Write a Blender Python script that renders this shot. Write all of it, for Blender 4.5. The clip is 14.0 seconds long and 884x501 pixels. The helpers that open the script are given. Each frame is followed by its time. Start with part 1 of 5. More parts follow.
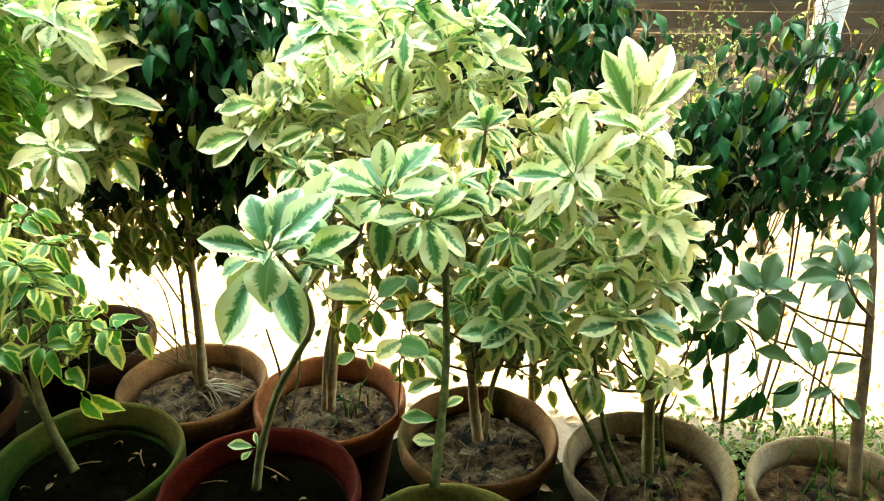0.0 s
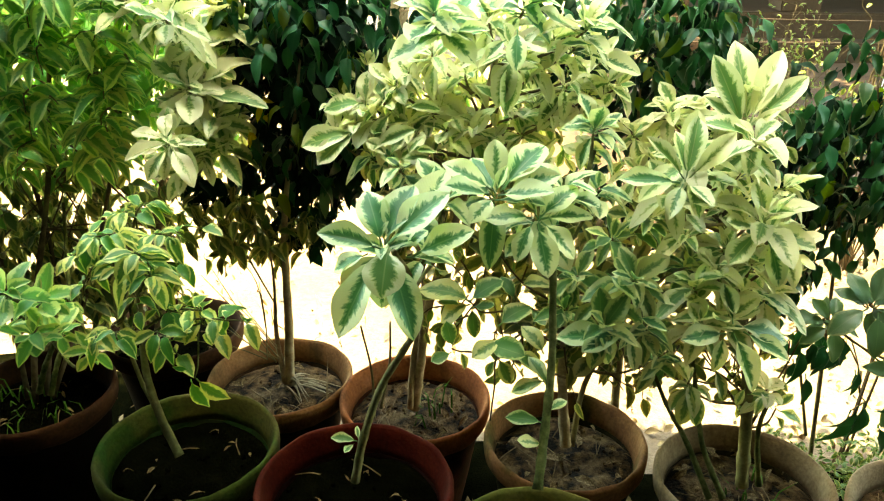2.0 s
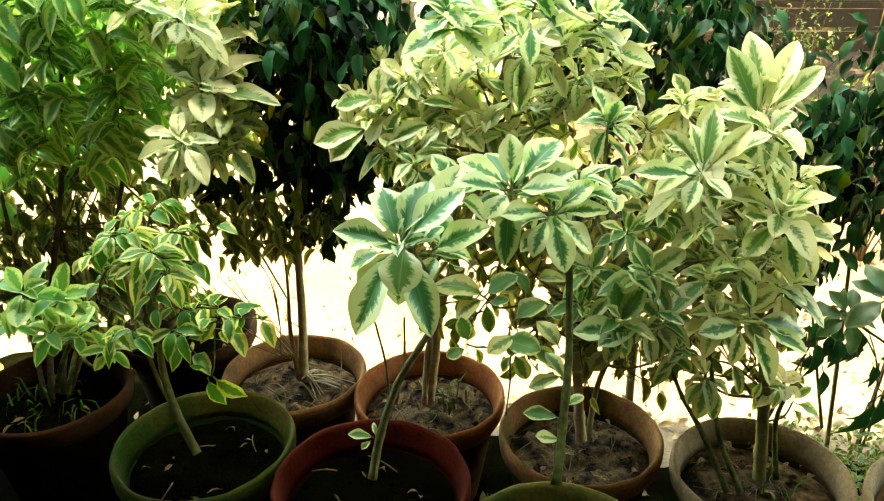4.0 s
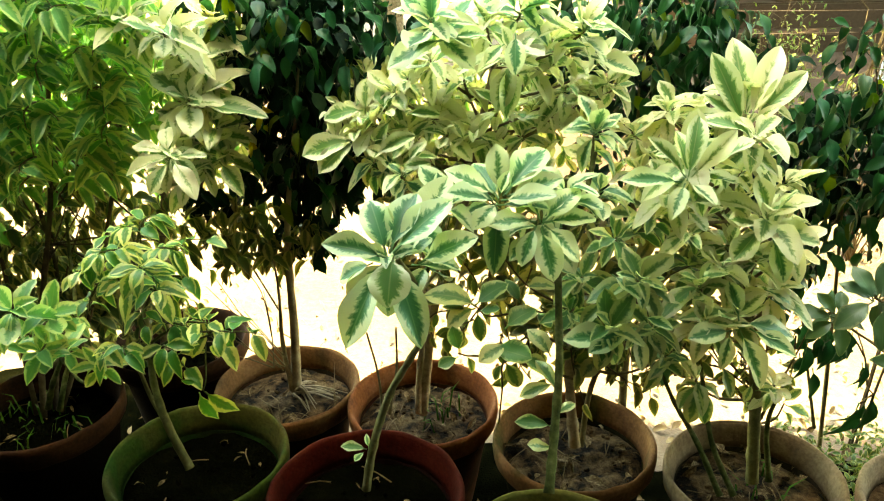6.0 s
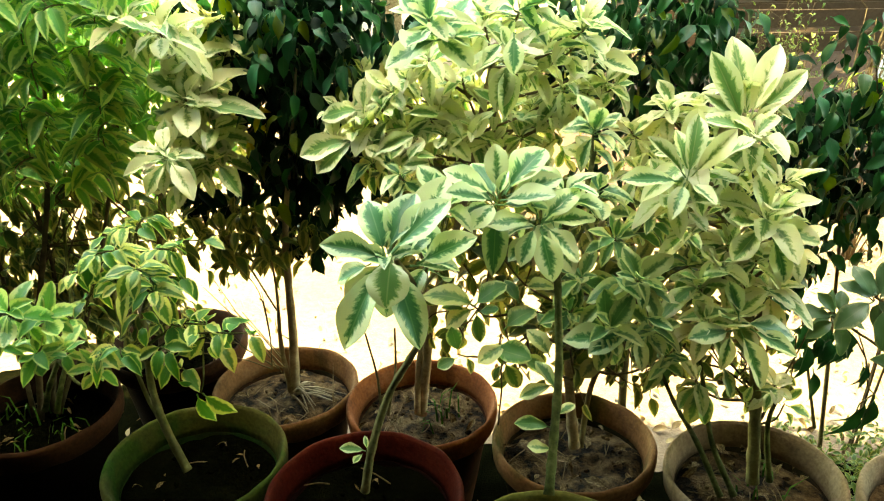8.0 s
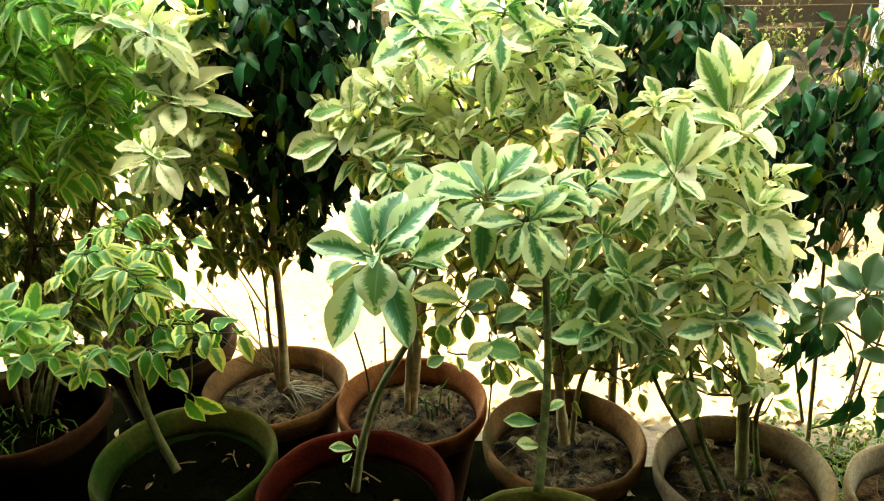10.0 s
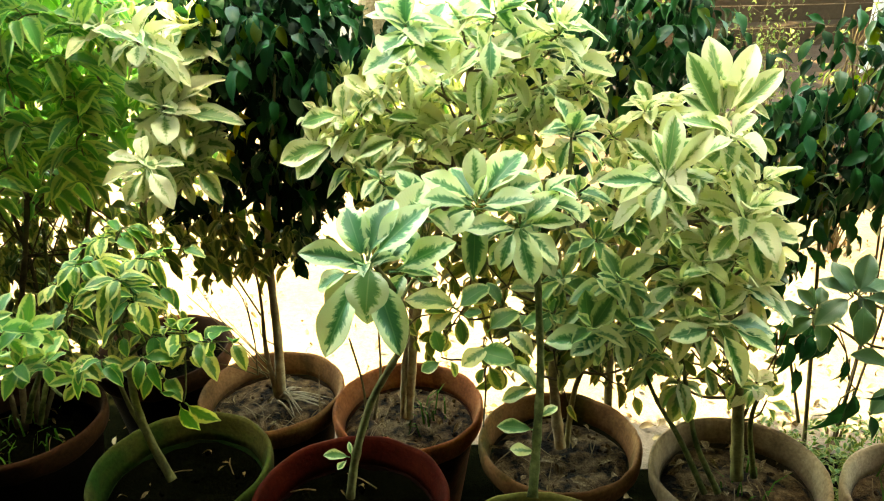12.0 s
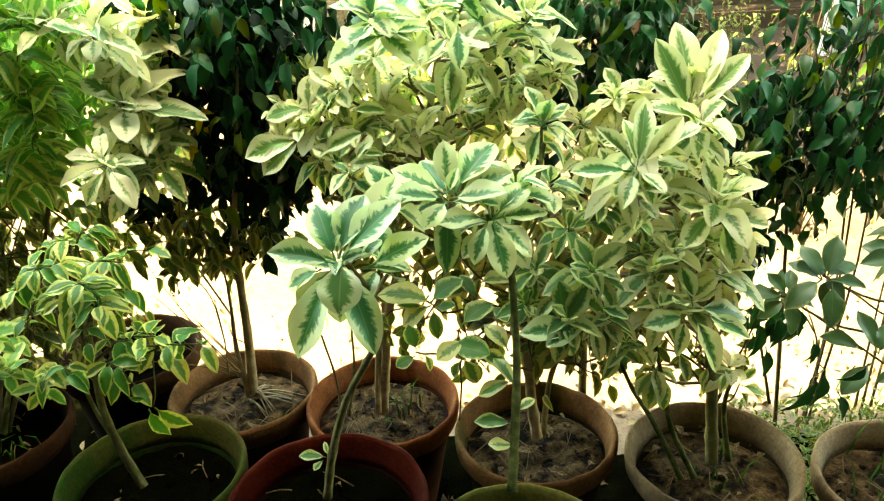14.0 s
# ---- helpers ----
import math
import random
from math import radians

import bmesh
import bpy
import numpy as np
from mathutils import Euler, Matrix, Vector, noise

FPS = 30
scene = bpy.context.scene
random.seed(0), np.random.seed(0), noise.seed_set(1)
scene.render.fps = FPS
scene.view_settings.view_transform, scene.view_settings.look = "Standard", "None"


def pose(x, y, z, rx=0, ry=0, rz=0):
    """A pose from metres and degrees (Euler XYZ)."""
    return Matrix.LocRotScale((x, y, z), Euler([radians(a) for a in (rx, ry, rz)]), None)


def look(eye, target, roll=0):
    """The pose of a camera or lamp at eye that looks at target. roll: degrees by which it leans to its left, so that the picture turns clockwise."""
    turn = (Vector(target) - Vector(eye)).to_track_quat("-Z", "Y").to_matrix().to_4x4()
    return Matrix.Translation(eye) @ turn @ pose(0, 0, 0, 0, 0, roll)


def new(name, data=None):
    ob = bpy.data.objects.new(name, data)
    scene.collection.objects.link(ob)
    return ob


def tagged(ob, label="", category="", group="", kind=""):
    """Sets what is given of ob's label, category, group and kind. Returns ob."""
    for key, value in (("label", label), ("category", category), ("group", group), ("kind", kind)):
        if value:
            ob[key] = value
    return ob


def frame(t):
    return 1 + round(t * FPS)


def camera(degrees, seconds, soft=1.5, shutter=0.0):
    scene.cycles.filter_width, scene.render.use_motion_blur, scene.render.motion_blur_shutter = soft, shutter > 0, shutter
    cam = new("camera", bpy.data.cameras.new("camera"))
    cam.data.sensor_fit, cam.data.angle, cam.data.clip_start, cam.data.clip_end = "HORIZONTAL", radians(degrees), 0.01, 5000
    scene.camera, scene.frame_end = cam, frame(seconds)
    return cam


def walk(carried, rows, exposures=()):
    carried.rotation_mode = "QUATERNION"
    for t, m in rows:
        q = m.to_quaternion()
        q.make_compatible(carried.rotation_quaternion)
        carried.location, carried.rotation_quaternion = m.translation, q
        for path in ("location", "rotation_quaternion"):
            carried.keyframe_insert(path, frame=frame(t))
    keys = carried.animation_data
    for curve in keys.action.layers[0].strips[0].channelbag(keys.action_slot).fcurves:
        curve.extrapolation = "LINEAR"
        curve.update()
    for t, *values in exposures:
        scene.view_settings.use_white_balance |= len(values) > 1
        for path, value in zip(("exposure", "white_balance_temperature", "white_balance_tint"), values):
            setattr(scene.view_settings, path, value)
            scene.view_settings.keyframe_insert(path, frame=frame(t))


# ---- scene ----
cam = camera(60.6, 14.0, soft=1.15)
PATH = [
    (0, (0.154, 0.05, 1.248), (0.224, 1.867, 0.415), 0.3),
    (0.5, (0.125, 0.052, 1.237), (0.17, 1.864, 0.39), 1.4),
    (1, (0.133, 0.045, 1.241), (0.137, 1.867, 0.417), 0.2),
    (1.5, (0.104, 0.047, 1.243), (0.065, 1.872, 0.425), 0.2),
    (2, (0.075, 0.044, 1.24), (0.006, 1.868, 0.422), 0.3),
    (2.2, (0.065, 0.042, 1.239), (-0.03, 1.864, 0.42), 0.1),
    (4.3, (0.064, 0.049, 1.243), (-0.018, 1.867, 0.409), -0.8),
    (4.5, (0.066, 0.05, 1.244), (0.0, 1.867, 0.413), -0.8),
    (5, (0.08, 0.052, 1.246), (0.04, 1.872, 0.419), -1.1),
    (5.5, (0.07, 0.054, 1.246), (0.005, 1.877, 0.425), -1.3),
    (6, (0.071, 0.047, 1.25), (-0.002, 1.87, 0.43), -1.4),
    (6.5, (0.073, 0.044, 1.254), (-0.015, 1.871, 0.445), -1.9),
    (7, (0.074, 0.045, 1.249), (-0.001, 1.87, 0.435), -1.4),
    (7.5, (0.07, 0.048, 1.248), (-0.001, 1.872, 0.432), -1.2),
    (8, (0.071, 0.053, 1.248), (0.001, 1.876, 0.428), -1.5),
    (10.3, (0.074, 0.055, 1.249), (0.03, 1.876, 0.42), -1.6),
    (10.5, (0.074, 0.055, 1.249), (0.022, 1.876, 0.424), -1.6),
    (11, (0.081, 0.054, 1.254), (0.024, 1.878, 0.436), -2.1),
    (11.5, (0.083, 0.055, 1.256), (0.03, 1.879, 0.437), -2.3),
    (12, (0.085, 0.056, 1.257), (0.042, 1.877, 0.432), -2.2),
    (12.5, (0.085, 0.06, 1.256), (0.036, 1.88, 0.428), -2.4),
    (13, (0.072, 0.055, 1.251), (0.016, 1.878, 0.431), -1.8),
    (13.5, (0.071, 0.061, 1.25), (0.036, 1.88, 0.42), -1.6),
    (14, (0.08, 0.074, 1.259), (0.118, 1.88, 0.402), -2.6),
]
walk(cam, [(t, look(eye, target, roll)) for t, eye, target, roll in PATH],
     [(0, 4.95, 11200, -8), (2, 4.62, 13200, -8), (8, 4.6, 14200, -8), (14, 4.64, 13600, -8)])

# ---- world, sun, exposure ----
SUN_ELEVATION, SUN_TURN = 85.0, 172.0   # high behind the added wall at the camera's back
world = bpy.data.worlds.new("world")
scene.world = world
world.use_nodes = True
wn = world.node_tree.nodes
sky = wn.new("ShaderNodeTexSky")
sky.sky_type, sky.sun_disc = "NISHITA", False
sky.sun_elevation, sky.sun_rotation = radians(SUN_ELEVATION), radians(SUN_TURN)
wn["Background"].inputs["Strength"].default_value = 0.15
world.node_tree.links.new(sky.outputs["Color"], wn["Background"].inputs["Color"])
sun = new("sun", bpy.data.lights.new("sun", "SUN"))
sun.data.energy, sun.data.angle, sun.data.color = 2.2, radians(0.5), (1.0, 0.93, 0.82)
sun.matrix_world = look((0, 0, 0), (0.03, math.cos(radians(SUN_ELEVATION)), -math.sin(radians(SUN_ELEVATION))))


# ---- materials ----
def material(name):
    m = bpy.data.materials.new(name)
    m.use_nodes = True
    return m, m.node_tree, m.node_tree.nodes["Principled BSDF"]


def node(tree, kind, **values):
    n = tree.nodes.new(kind)
    for key, value in values.items():
        n.inputs[key].default_value = value
    return n


def ramp(tree, factor, stops):
    r = tree.nodes.new("ShaderNodeValToRGB")
    while len(r.color_ramp.elements) < len(stops):
        r.color_ramp.elements.new(0.5)
    for e, (p, c) in zip(r.color_ramp.elements, stops):
        e.position, e.color = p, (*c, 1)
    tree.links.new(factor, r.inputs["Fac"])
    return r.outputs["Color"]


def sums(tree, op, a, b, clamp=False):
    n = tree.nodes.new("ShaderNodeMath")
    n.operation, n.use_clamp = op, clamp
    for s, v in zip(n.inputs, (a, b)):
        if isinstance(v, (int, float)):
            s.default_value = v
        else:
            tree.links.new(v, s)
    return n.outputs[0]


def mixed(tree, factor, a, b, how="MIX"):
    n = tree.nodes.new("ShaderNodeMix")
    n.data_type, n.blend_type = "RGBA", how
    for s, v in ((n.inputs["Factor"], factor), (n.inputs[6], a), (n.inputs[7], b)):
        if isinstance(v, (int, float)):
            s.default_value = v
        elif isinstance(v, tuple):
            s.default_value = (*v, 1)
        else:
            tree.links.new(v, s)
    return n.outputs[2]


def bumped(tree, bsdf, height, strength, distance):
    b = node(tree, "ShaderNodeBump", Strength=strength, Distance=distance)
    tree.links.new(height, b.inputs["Height"])
    tree.links.new(b.outputs["Normal"], bsdf.inputs["Normal"])


def grainy(name, stops, scale, rough=0.85, fine=None, bump=0.4, depth=0.004, detail=6.0, tone=0.25, shine=0.1):
    """A rough surface with broad patches and fine grain."""
    m, t, b = material(name)
    co = t.nodes.new("ShaderNodeTexCoord").outputs["Object"]
    broad = node(t, "ShaderNodeTexNoise", Scale=scale, Detail=detail, Roughness=0.6)
    grain = node(t, "ShaderNodeTexNoise", Scale=fine or scale * 14, Detail=4.0, Roughness=0.7)
    t.links.new(co, broad.inputs["Vector"]), t.links.new(co, grain.inputs["Vector"])
    colour = ramp(t, broad.outputs["Fac"], stops)
    dark = ramp(t, grain.outputs["Fac"], [(0.3, (1 - tone,) * 3), (0.7, (1 + tone * 0.3,) * 3)])
    t.links.new(mixed(t, 1.0, colour, dark, "MULTIPLY"), b.inputs["Base Color"])
    b.inputs["Roughness"].default_value = rough
    b.inputs["Specular IOR Level"].default_value = shine
    both = sums(t, "ADD", sums(t, "MULTIPLY", broad.outputs["Fac"], 0.6), sums(t, "MULTIPLY", grain.outputs["Fac"], 0.5))
    bumped(t, b, both, bump, depth)
    return m


def leafy(name, centre, halo, margin, width, jag, through_light=0.35, gloss=0.42, island=False, spread=0.35, shine=0.55):
    """A leaf blade: dark centre, greyer halo, pale margin with a ragged border. width: how far the green reaches to the edge (over 1: all green)."""
    m, t, b = material(name)
    if island:
        chance = t.nodes.new("ShaderNodeNewGeometry").outputs["Random Per Island"]
    else:
        chance = t.nodes.new("ShaderNodeObjectInfo").outputs["Random"]
    uv = t.nodes.new("ShaderNodeUVMap").outputs["UV"]
    cut = t.nodes.new("ShaderNodeSeparateXYZ")
    t.links.new(uv, cut.inputs[0])
    across = sums(t, "ABSOLUTE", sums(t, "SUBTRACT", sums(t, "MULTIPLY", cut.outputs["X"], 2.0), 1.0), 0.0)
    side = sums(t, "GREATER_THAN", cut.outputs["X"], 0.5)
    # side veins slant forward
    slant = sums(t, "SUBTRACT", cut.outputs["Y"], sums(t, "MULTIPLY", across, 0.22))
    place = t.nodes.new("ShaderNodeCombineXYZ")
    t.links.new(sums(t, "MULTIPLY", slant, 11.0), place.inputs["X"])
    t.links.new(sums(t, "ADD", sums(t, "MULTIPLY", chance, 57.0), sums(t, "MULTIPLY", side, 9.3)), place.inputs["Y"])
    t.links.new(sums(t, "MULTIPLY", across, 0.9), place.inputs["Z"])
    ragged = node(t, "ShaderNodeTexNoise", Scale=1.0, Detail=4.0, Roughness=0.7)
    t.links.new(place.outputs[0], ragged.inputs["Vector"])
    reach = sums(t, "ADD", sums(t, "MULTIPLY", sums(t, "SUBTRACT", ragged.outputs["Fac"], 0.5), jag), width)
    reach = sums(t, "ADD", reach, sums(t, "MULTIPLY", sums(t, "SUBTRACT", chance, 0.5), spread))
    # the centre narrows towards the tip
    reach = sums(t, "SUBTRACT", reach, sums(t, "MULTIPLY", sums(t, "POWER", cut.outputs["Y"], 4.0), 0.45))
    inner = sums(t, "MULTIPLY", sums(t, "SUBTRACT", reach, across), 26.0, True)
    outer = sums(t, "MULTIPLY", sums(t, "SUBTRACT", sums(t, "ADD", reach, 0.16), across), 13.0, True)
    colour = mixed(t, inner, mixed(t, outer, margin, halo), centre)
    rib = sums(t, "MULTIPLY", sums(t, "SUBTRACT", 0.06, across), 18.0, True)
    colour = mixed(t, sums(t, "MULTIPLY", rib, 0.5), colour, halo)
    shade = node(t, "ShaderNodeHueSaturation")
    t.links.new(sums(t, "ADD", 0.475, sums(t, "MULTIPLY", chance, 0.04)), shade.inputs["Hue"])
    flip = sums(t, "FRACT", sums(t, "MULTIPLY", chance, 13.7), 0.0)
    t.links.new(sums(t, "ADD", 0.78, sums(t, "MULTIPLY", flip, 0.4)), shade.inputs["Value"])
    t.links.new(colour, shade.inputs["Color"])
    veins = node(t, "ShaderNodeTexWave", Scale=2.2, Distortion=0.6)
    vp = t.nodes.new("ShaderNodeCombineXYZ")
    t.links.new(sums(t, "MULTIPLY", slant, 3.0), vp.inputs["X"])
    t.links.new(vp.outputs[0], veins.inputs["Vector"])
    bumped(t, b, veins.outputs["Fac"], 0.05, 0.002)
    t.links.new(shade.outputs["Color"], b.inputs["Base Color"])
    b.inputs["Roughness"].default_value = gloss
    b.inputs["Specular IOR Level"].default_value = shine
    glow = t.nodes.new("ShaderNodeBsdfTranslucent")
    t.links.new(mixed(t, 1.0, shade.outputs["Color"], (1.0, 0.97, 0.62), "MULTIPLY"), glow.inputs["Color"])
    mix = node(t, "ShaderNodeMixShader", Fac=through_light)
    t.links.new(b.outputs[0], mix.inputs[1]), t.links.new(glow.outputs[0], mix.inputs[2])
    t.links.new(mix.outputs[0], t.nodes["Material Output"].inputs["Surface"])
    return m


def clay(name, low, mid, high, growth, amount):
    """Fired clay with dusty patches and, near the foot and on one side, algae."""
    m, t, b = material(name)
    co = t.nodes.new("ShaderNodeTexCoord").outputs["Object"]
    broad = node(t, "ShaderNodeTexNoise", Scale=9.0, Detail=7.0, Roughness=0.65)
    grain = node(t, "ShaderNodeTexNoise", Scale=140.0, Detail=3.0)
    patch = node(t, "ShaderNodeTexNoise", Scale=6.0, Detail=5.0, Distortion=0.8)
    for n in (broad, grain, patch):
        t.links.new(co, n.inputs["Vector"])
    colour = ramp(t, broad.outputs["Fac"], [(0.28, low), (0.52, mid), (0.75, high)])
    grown = ramp(t, sums(t, "ADD", patch.outputs["Fac"], amount - 0.5), [(0.42, (0, 0, 0)), (0.6, (1, 1, 1))])
    colour = mixed(t, grown, colour, growth)
    fine = ramp(t, grain.outputs["Fac"], [(0.3, (0.72,) * 3), (0.65, (1.08,) * 3)])
    t.links.new(mixed(t, 1.0, colour, fine, "MULTIPLY"), b.inputs["Base Color"])
    b.inputs["Roughness"].default_value = 0.85
    b.inputs["Specular IOR Level"].default_value = 0.05
    bumped(t, b, sums(t, "ADD", broad.outputs["Fac"], sums(t, "MULTIPLY", grain.outputs["Fac"], 0.4)), 0.5, 0.004)
    return m


# pale-edged rubber-plant leaves, in the sorts that the pots hold
PALE = leafy("leaf_pale_edge", (0.04, 0.21, 0.065), (0.19, 0.42, 0.17), (0.66, 0.80, 0.44), 0.36, 1.25, spread=0.4)
CREAM = leafy("leaf_cream", (0.13, 0.29, 0.085), (0.42, 0.55, 0.23), (0.73, 0.78, 0.49), 0.27, 1.25, 0.38, spread=0.6)
SOFT = leafy("leaf_soft_edge", (0.07, 0.22, 0.06), (0.20, 0.37, 0.13), (0.52, 0.63, 0.28), 0.52, 1.15, 0.4, spread=0.6)
DROOP = leafy("leaf_yellow_edge", (0.12, 0.41, 0.11), (0.23, 0.53, 0.18), (0.56, 0.76, 0.30), 0.52, 1.05, 0.58)
WEEP = leafy("leaf_weeping", (0.06, 0.25, 0.04), (0.15, 0.36, 0.07), (0.60, 0.72, 0.22), 0.58, 0.9, 0.5, spread=0.5)
DARK = leafy("leaf_dark", (0.012, 0.105, 0.04), (0.035, 0.14, 0.055), (0.05, 0.12, 0.045), 1.4, 0.2, 0.16, 0.36, shine=0.22)
# darker copy of the fig leaf: shade within dense crowns put into the colour
DARK_SHADE_MASS = leafy("leaf_dark_shade_mass", (0.002, 0.022, 0.010), (0.006, 0.035, 0.015), (0.03, 0.08, 0.03), 1.4, 0.2, 0.15, 0.6, True, shine=0.1)
TEAL = leafy("leaf_teal", (0.05, 0.14, 0.07), (0.10, 0.2, 0.10), (0.2, 0.3, 0.15), 1.05, 0.9, 0.34, 0.4, spread=0.5)
SUNLIT_LEAF = leafy("leaf_sunlit", (0.55, 0.45, 0.03), (0.62, 0.5, 0.05), (0.68, 0.58, 0.1), 1.3, 0.2, 0.5)
LIME = leafy("leaf_lime", (0.09, 0.17, 0.012), (0.11, 0.19, 0.02), (0.15, 0.22, 0.03), 1.3, 0.2, 0.5)
PALE_MASS = leafy("leaf_pale_mass", (0.10, 0.24, 0.05), (0.33, 0.46, 0.15), (0.70, 0.76, 0.40), 0.32, 1.1, 0.42, 0.45, True, spread=0.7)
OLD = leafy("leaf_old", (0.07, 0.13, 0.03), (0.14, 0.2, 0.05), (0.33, 0.36, 0.14), 0.6, 1.0, 0.4, 0.45, spread=0.6)
DROOP_MASS = leafy("leaf_droop_mass", (0.09, 0.31, 0.075), (0.14, 0.38, 0.10), (0.27, 0.48, 0.15), 0.75, 0.95, 0.6, 0.5, True)
# brown-olive older leaves, with the shade inside the crowns put into the colour
OLD_SHADE_MASS = leafy("leaf_old_shade_mass", (0.05, 0.10, 0.02), (0.10, 0.15, 0.035), (0.28, 0.30, 0.10), 0.5, 1.0, 0.32, 0.5, True, spread=0.7)
SHRUB_MASS = leafy("leaf_shrub_mass", (0.05, 0.11, 0.012), (0.09, 0.16, 0.025), (0.2, 0.23, 0.05), 0.6, 0.6, 0.35, 0.5, True)
BARK = grainy("bark", [(0.3, (0.11, 0.08, 0.045)), (0.55, (0.22, 0.17, 0.10)), (0.75, (0.36, 0.3, 0.19))], 40, fine=260, bump=0.6, depth=0.003)
PALE_BARK = grainy("pale_bark", [(0.3, (0.2, 0.15, 0.09)), (0.55, (0.36, 0.28, 0.18)), (0.75, (0.5, 0.42, 0.3))], 40, fine=260, bump=0.6, depth=0.003)
GREEN_STEM = grainy("green_stem", [(0.35, (0.03, 0.042, 0.010)), (0.52, (0.075, 0.09, 0.026)), (0.68, (0.15, 0.16, 0.06))], 45, fine=240, bump=0.5, depth=0.002)
OLIVE_STEM = grainy("olive_stem", [(0.3, (0.10, 0.10, 0.04)), (0.55, (0.2, 0.19, 0.08)), (0.75, (0.32, 0.3, 0.15))], 45, fine=240, bump=0.5, depth=0.002)
DRY_TWIG = grainy("dry_twig", [(0.3, (0.05, 0.036, 0.02)), (0.7, (0.12, 0.09, 0.05))], 60, bump=0.4, depth=0.002)
TWIG = grainy("twig", [(0.3, (0.09, 0.075, 0.035)), (0.7, (0.22, 0.18, 0.09))], 60, bump=0.4, depth=0.002)
ROOT = grainy("root", [(0.3, (0.28, 0.21, 0.13)), (0.7, (0.48, 0.4, 0.28))], 60, bump=0.4, depth=0.002)
SOIL_DRY = grainy("soil_dry", [(0.42, (0.008, 0.005, 0.003)), (0.49, (0.06, 0.034, 0.015)), (0.55, (0.105, 0.062, 0.028)), (0.68, (0.22, 0.145, 0.072))], 26, fine=190, bump=0.9, depth=0.01, tone=0.45)
# damp soil, blackened further: the shade among the pots is in this colour
SOIL_DAMP_SHADED = grainy("soil_damp", [(0.3, (0.001, 0.0011, 0.0005)), (0.55, (0.0025, 0.0027, 0.0011)), (0.75, (0.006, 0.0056, 0.0022))], 18, fine=190, bump=0.9, depth=0.01, tone=0.45, shine=0.0)
DEAD_LEAF = grainy("dead_leaf", [(0.3, (0.045, 0.026, 0.012)), (0.5, (0.15, 0.095, 0.045)), (0.7, (0.40, 0.30, 0.165))], 9, fine=90, bump=0.3)
STICK = grainy("stick", [(0.3, (0.08, 0.05, 0.025)), (0.7, (0.24, 0.17, 0.09))], 30, bump=0.2)
GRASS = grainy("grass", [(0.3, (0.02, 0.08, 0.01)), (0.7, (0.06, 0.16, 0.02))], 5, bump=0.1)
STRAW = grainy("straw", [(0.3, (0.3, 0.24, 0.1)), (0.7, (0.5, 0.44, 0.24))], 5, bump=0.1)
EARTH = grainy("earth", [(0.3, (0.125, 0.088, 0.058)), (0.5, (0.18, 0.13, 0.09)), (0.72, (0.24, 0.185, 0.13))], 1.3, fine=45, bump=0.8, depth=0.02, tone=0.3, detail=10)
SHADED_EARTH = grainy("shaded_earth", [(0.3, (0.055, 0.034, 0.024)), (0.55, (0.09, 0.058, 0.042)), (0.75, (0.13, 0.09, 0.068))], 1.6, fine=40, bump=0.6, depth=0.012, tone=0.3)
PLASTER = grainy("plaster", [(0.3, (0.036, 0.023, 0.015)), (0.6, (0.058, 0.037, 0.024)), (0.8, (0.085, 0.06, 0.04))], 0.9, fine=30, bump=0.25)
BLOCKER = grainy("blocker_dark", [(0.3, (0.025, 0.022, 0.02)), (0.6, (0.04, 0.036, 0.03)), (0.8, (0.07, 0.06, 0.05))], 0.8, fine=30, bump=0.25)
LIMEWASH = grainy("limewash", [(0.3, (0.34, 0.36, 0.37)), (0.6, (0.46, 0.48, 0.49)), (0.8, (0.54, 0.55, 0.56))], 5, fine=60, bump=0.6, depth=0.01)
OCHRE = grainy("ochre_paint", [(0.3, (0.38, 0.25, 0.10)), (0.7, (0.5, 0.34, 0.15))], 2, fine=40, bump=0.3)
PANEL = grainy("painted_wood", [(0.3, (0.035, 0.045, 0.04)), (0.7, (0.07, 0.085, 0.075))], 3, fine=50, bump=0.2, rough=0.5)
WIRE = grainy("rusty_wire", [(0.3, (0.07, 0.05, 0.035)), (0.7, (0.14, 0.11, 0.09))], 30, rough=0.6)
SHADED_WALL = {}


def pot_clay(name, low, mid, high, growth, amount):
    """Rim clay; its wall copy has more algae and shade put into the colour."""
    shaded = [tuple(0.17 * c for c in col) for col in (low, mid, high)]
    SHADED_WALL[name] = clay(name + "_damp", *shaded, tuple(0.35 * c for c in growth), amount + 0.14)
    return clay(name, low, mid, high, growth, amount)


CLAY_A = pot_clay("clay_ochre", (0.10, 0.043, 0.018), (0.19, 0.088, 0.037), (0.29, 0.17, 0.085), (0.06, 0.04, 0.018), 0.34)
CLAY_B = pot_clay("clay_red", (0.13, 0.037, 0.015), (0.23, 0.073, 0.028), (0.32, 0.145, 0.072), (0.065, 0.03, 0.013), 0.3)
CLAY_C = pot_clay("clay_mossy", (0.10, 0.04, 0.017), (0.19, 0.084, 0.034), (0.28, 0.15, 0.072), (0.05, 0.045, 0.012), 0.42)
CLAY_D = pot_clay("clay_dusty", (0.11, 0.068, 0.038), (0.21, 0.14, 0.08), (0.33, 0.24, 0.155), (0.075, 0.06, 0.03), 0.36)
CLAY_E = pot_clay("clay_bleached", (0.16, 0.11, 0.065), (0.3, 0.22, 0.14), (0.42, 0.33, 0.23), (0.11, 0.09, 0.045), 0.3)
CLAY_GREEN = pot_clay("clay_algae", (0.03, 0.022, 0.007), (0.05, 0.046, 0.011), (0.085, 0.076, 0.022), (0.017, 0.048, 0.008), 0.46)
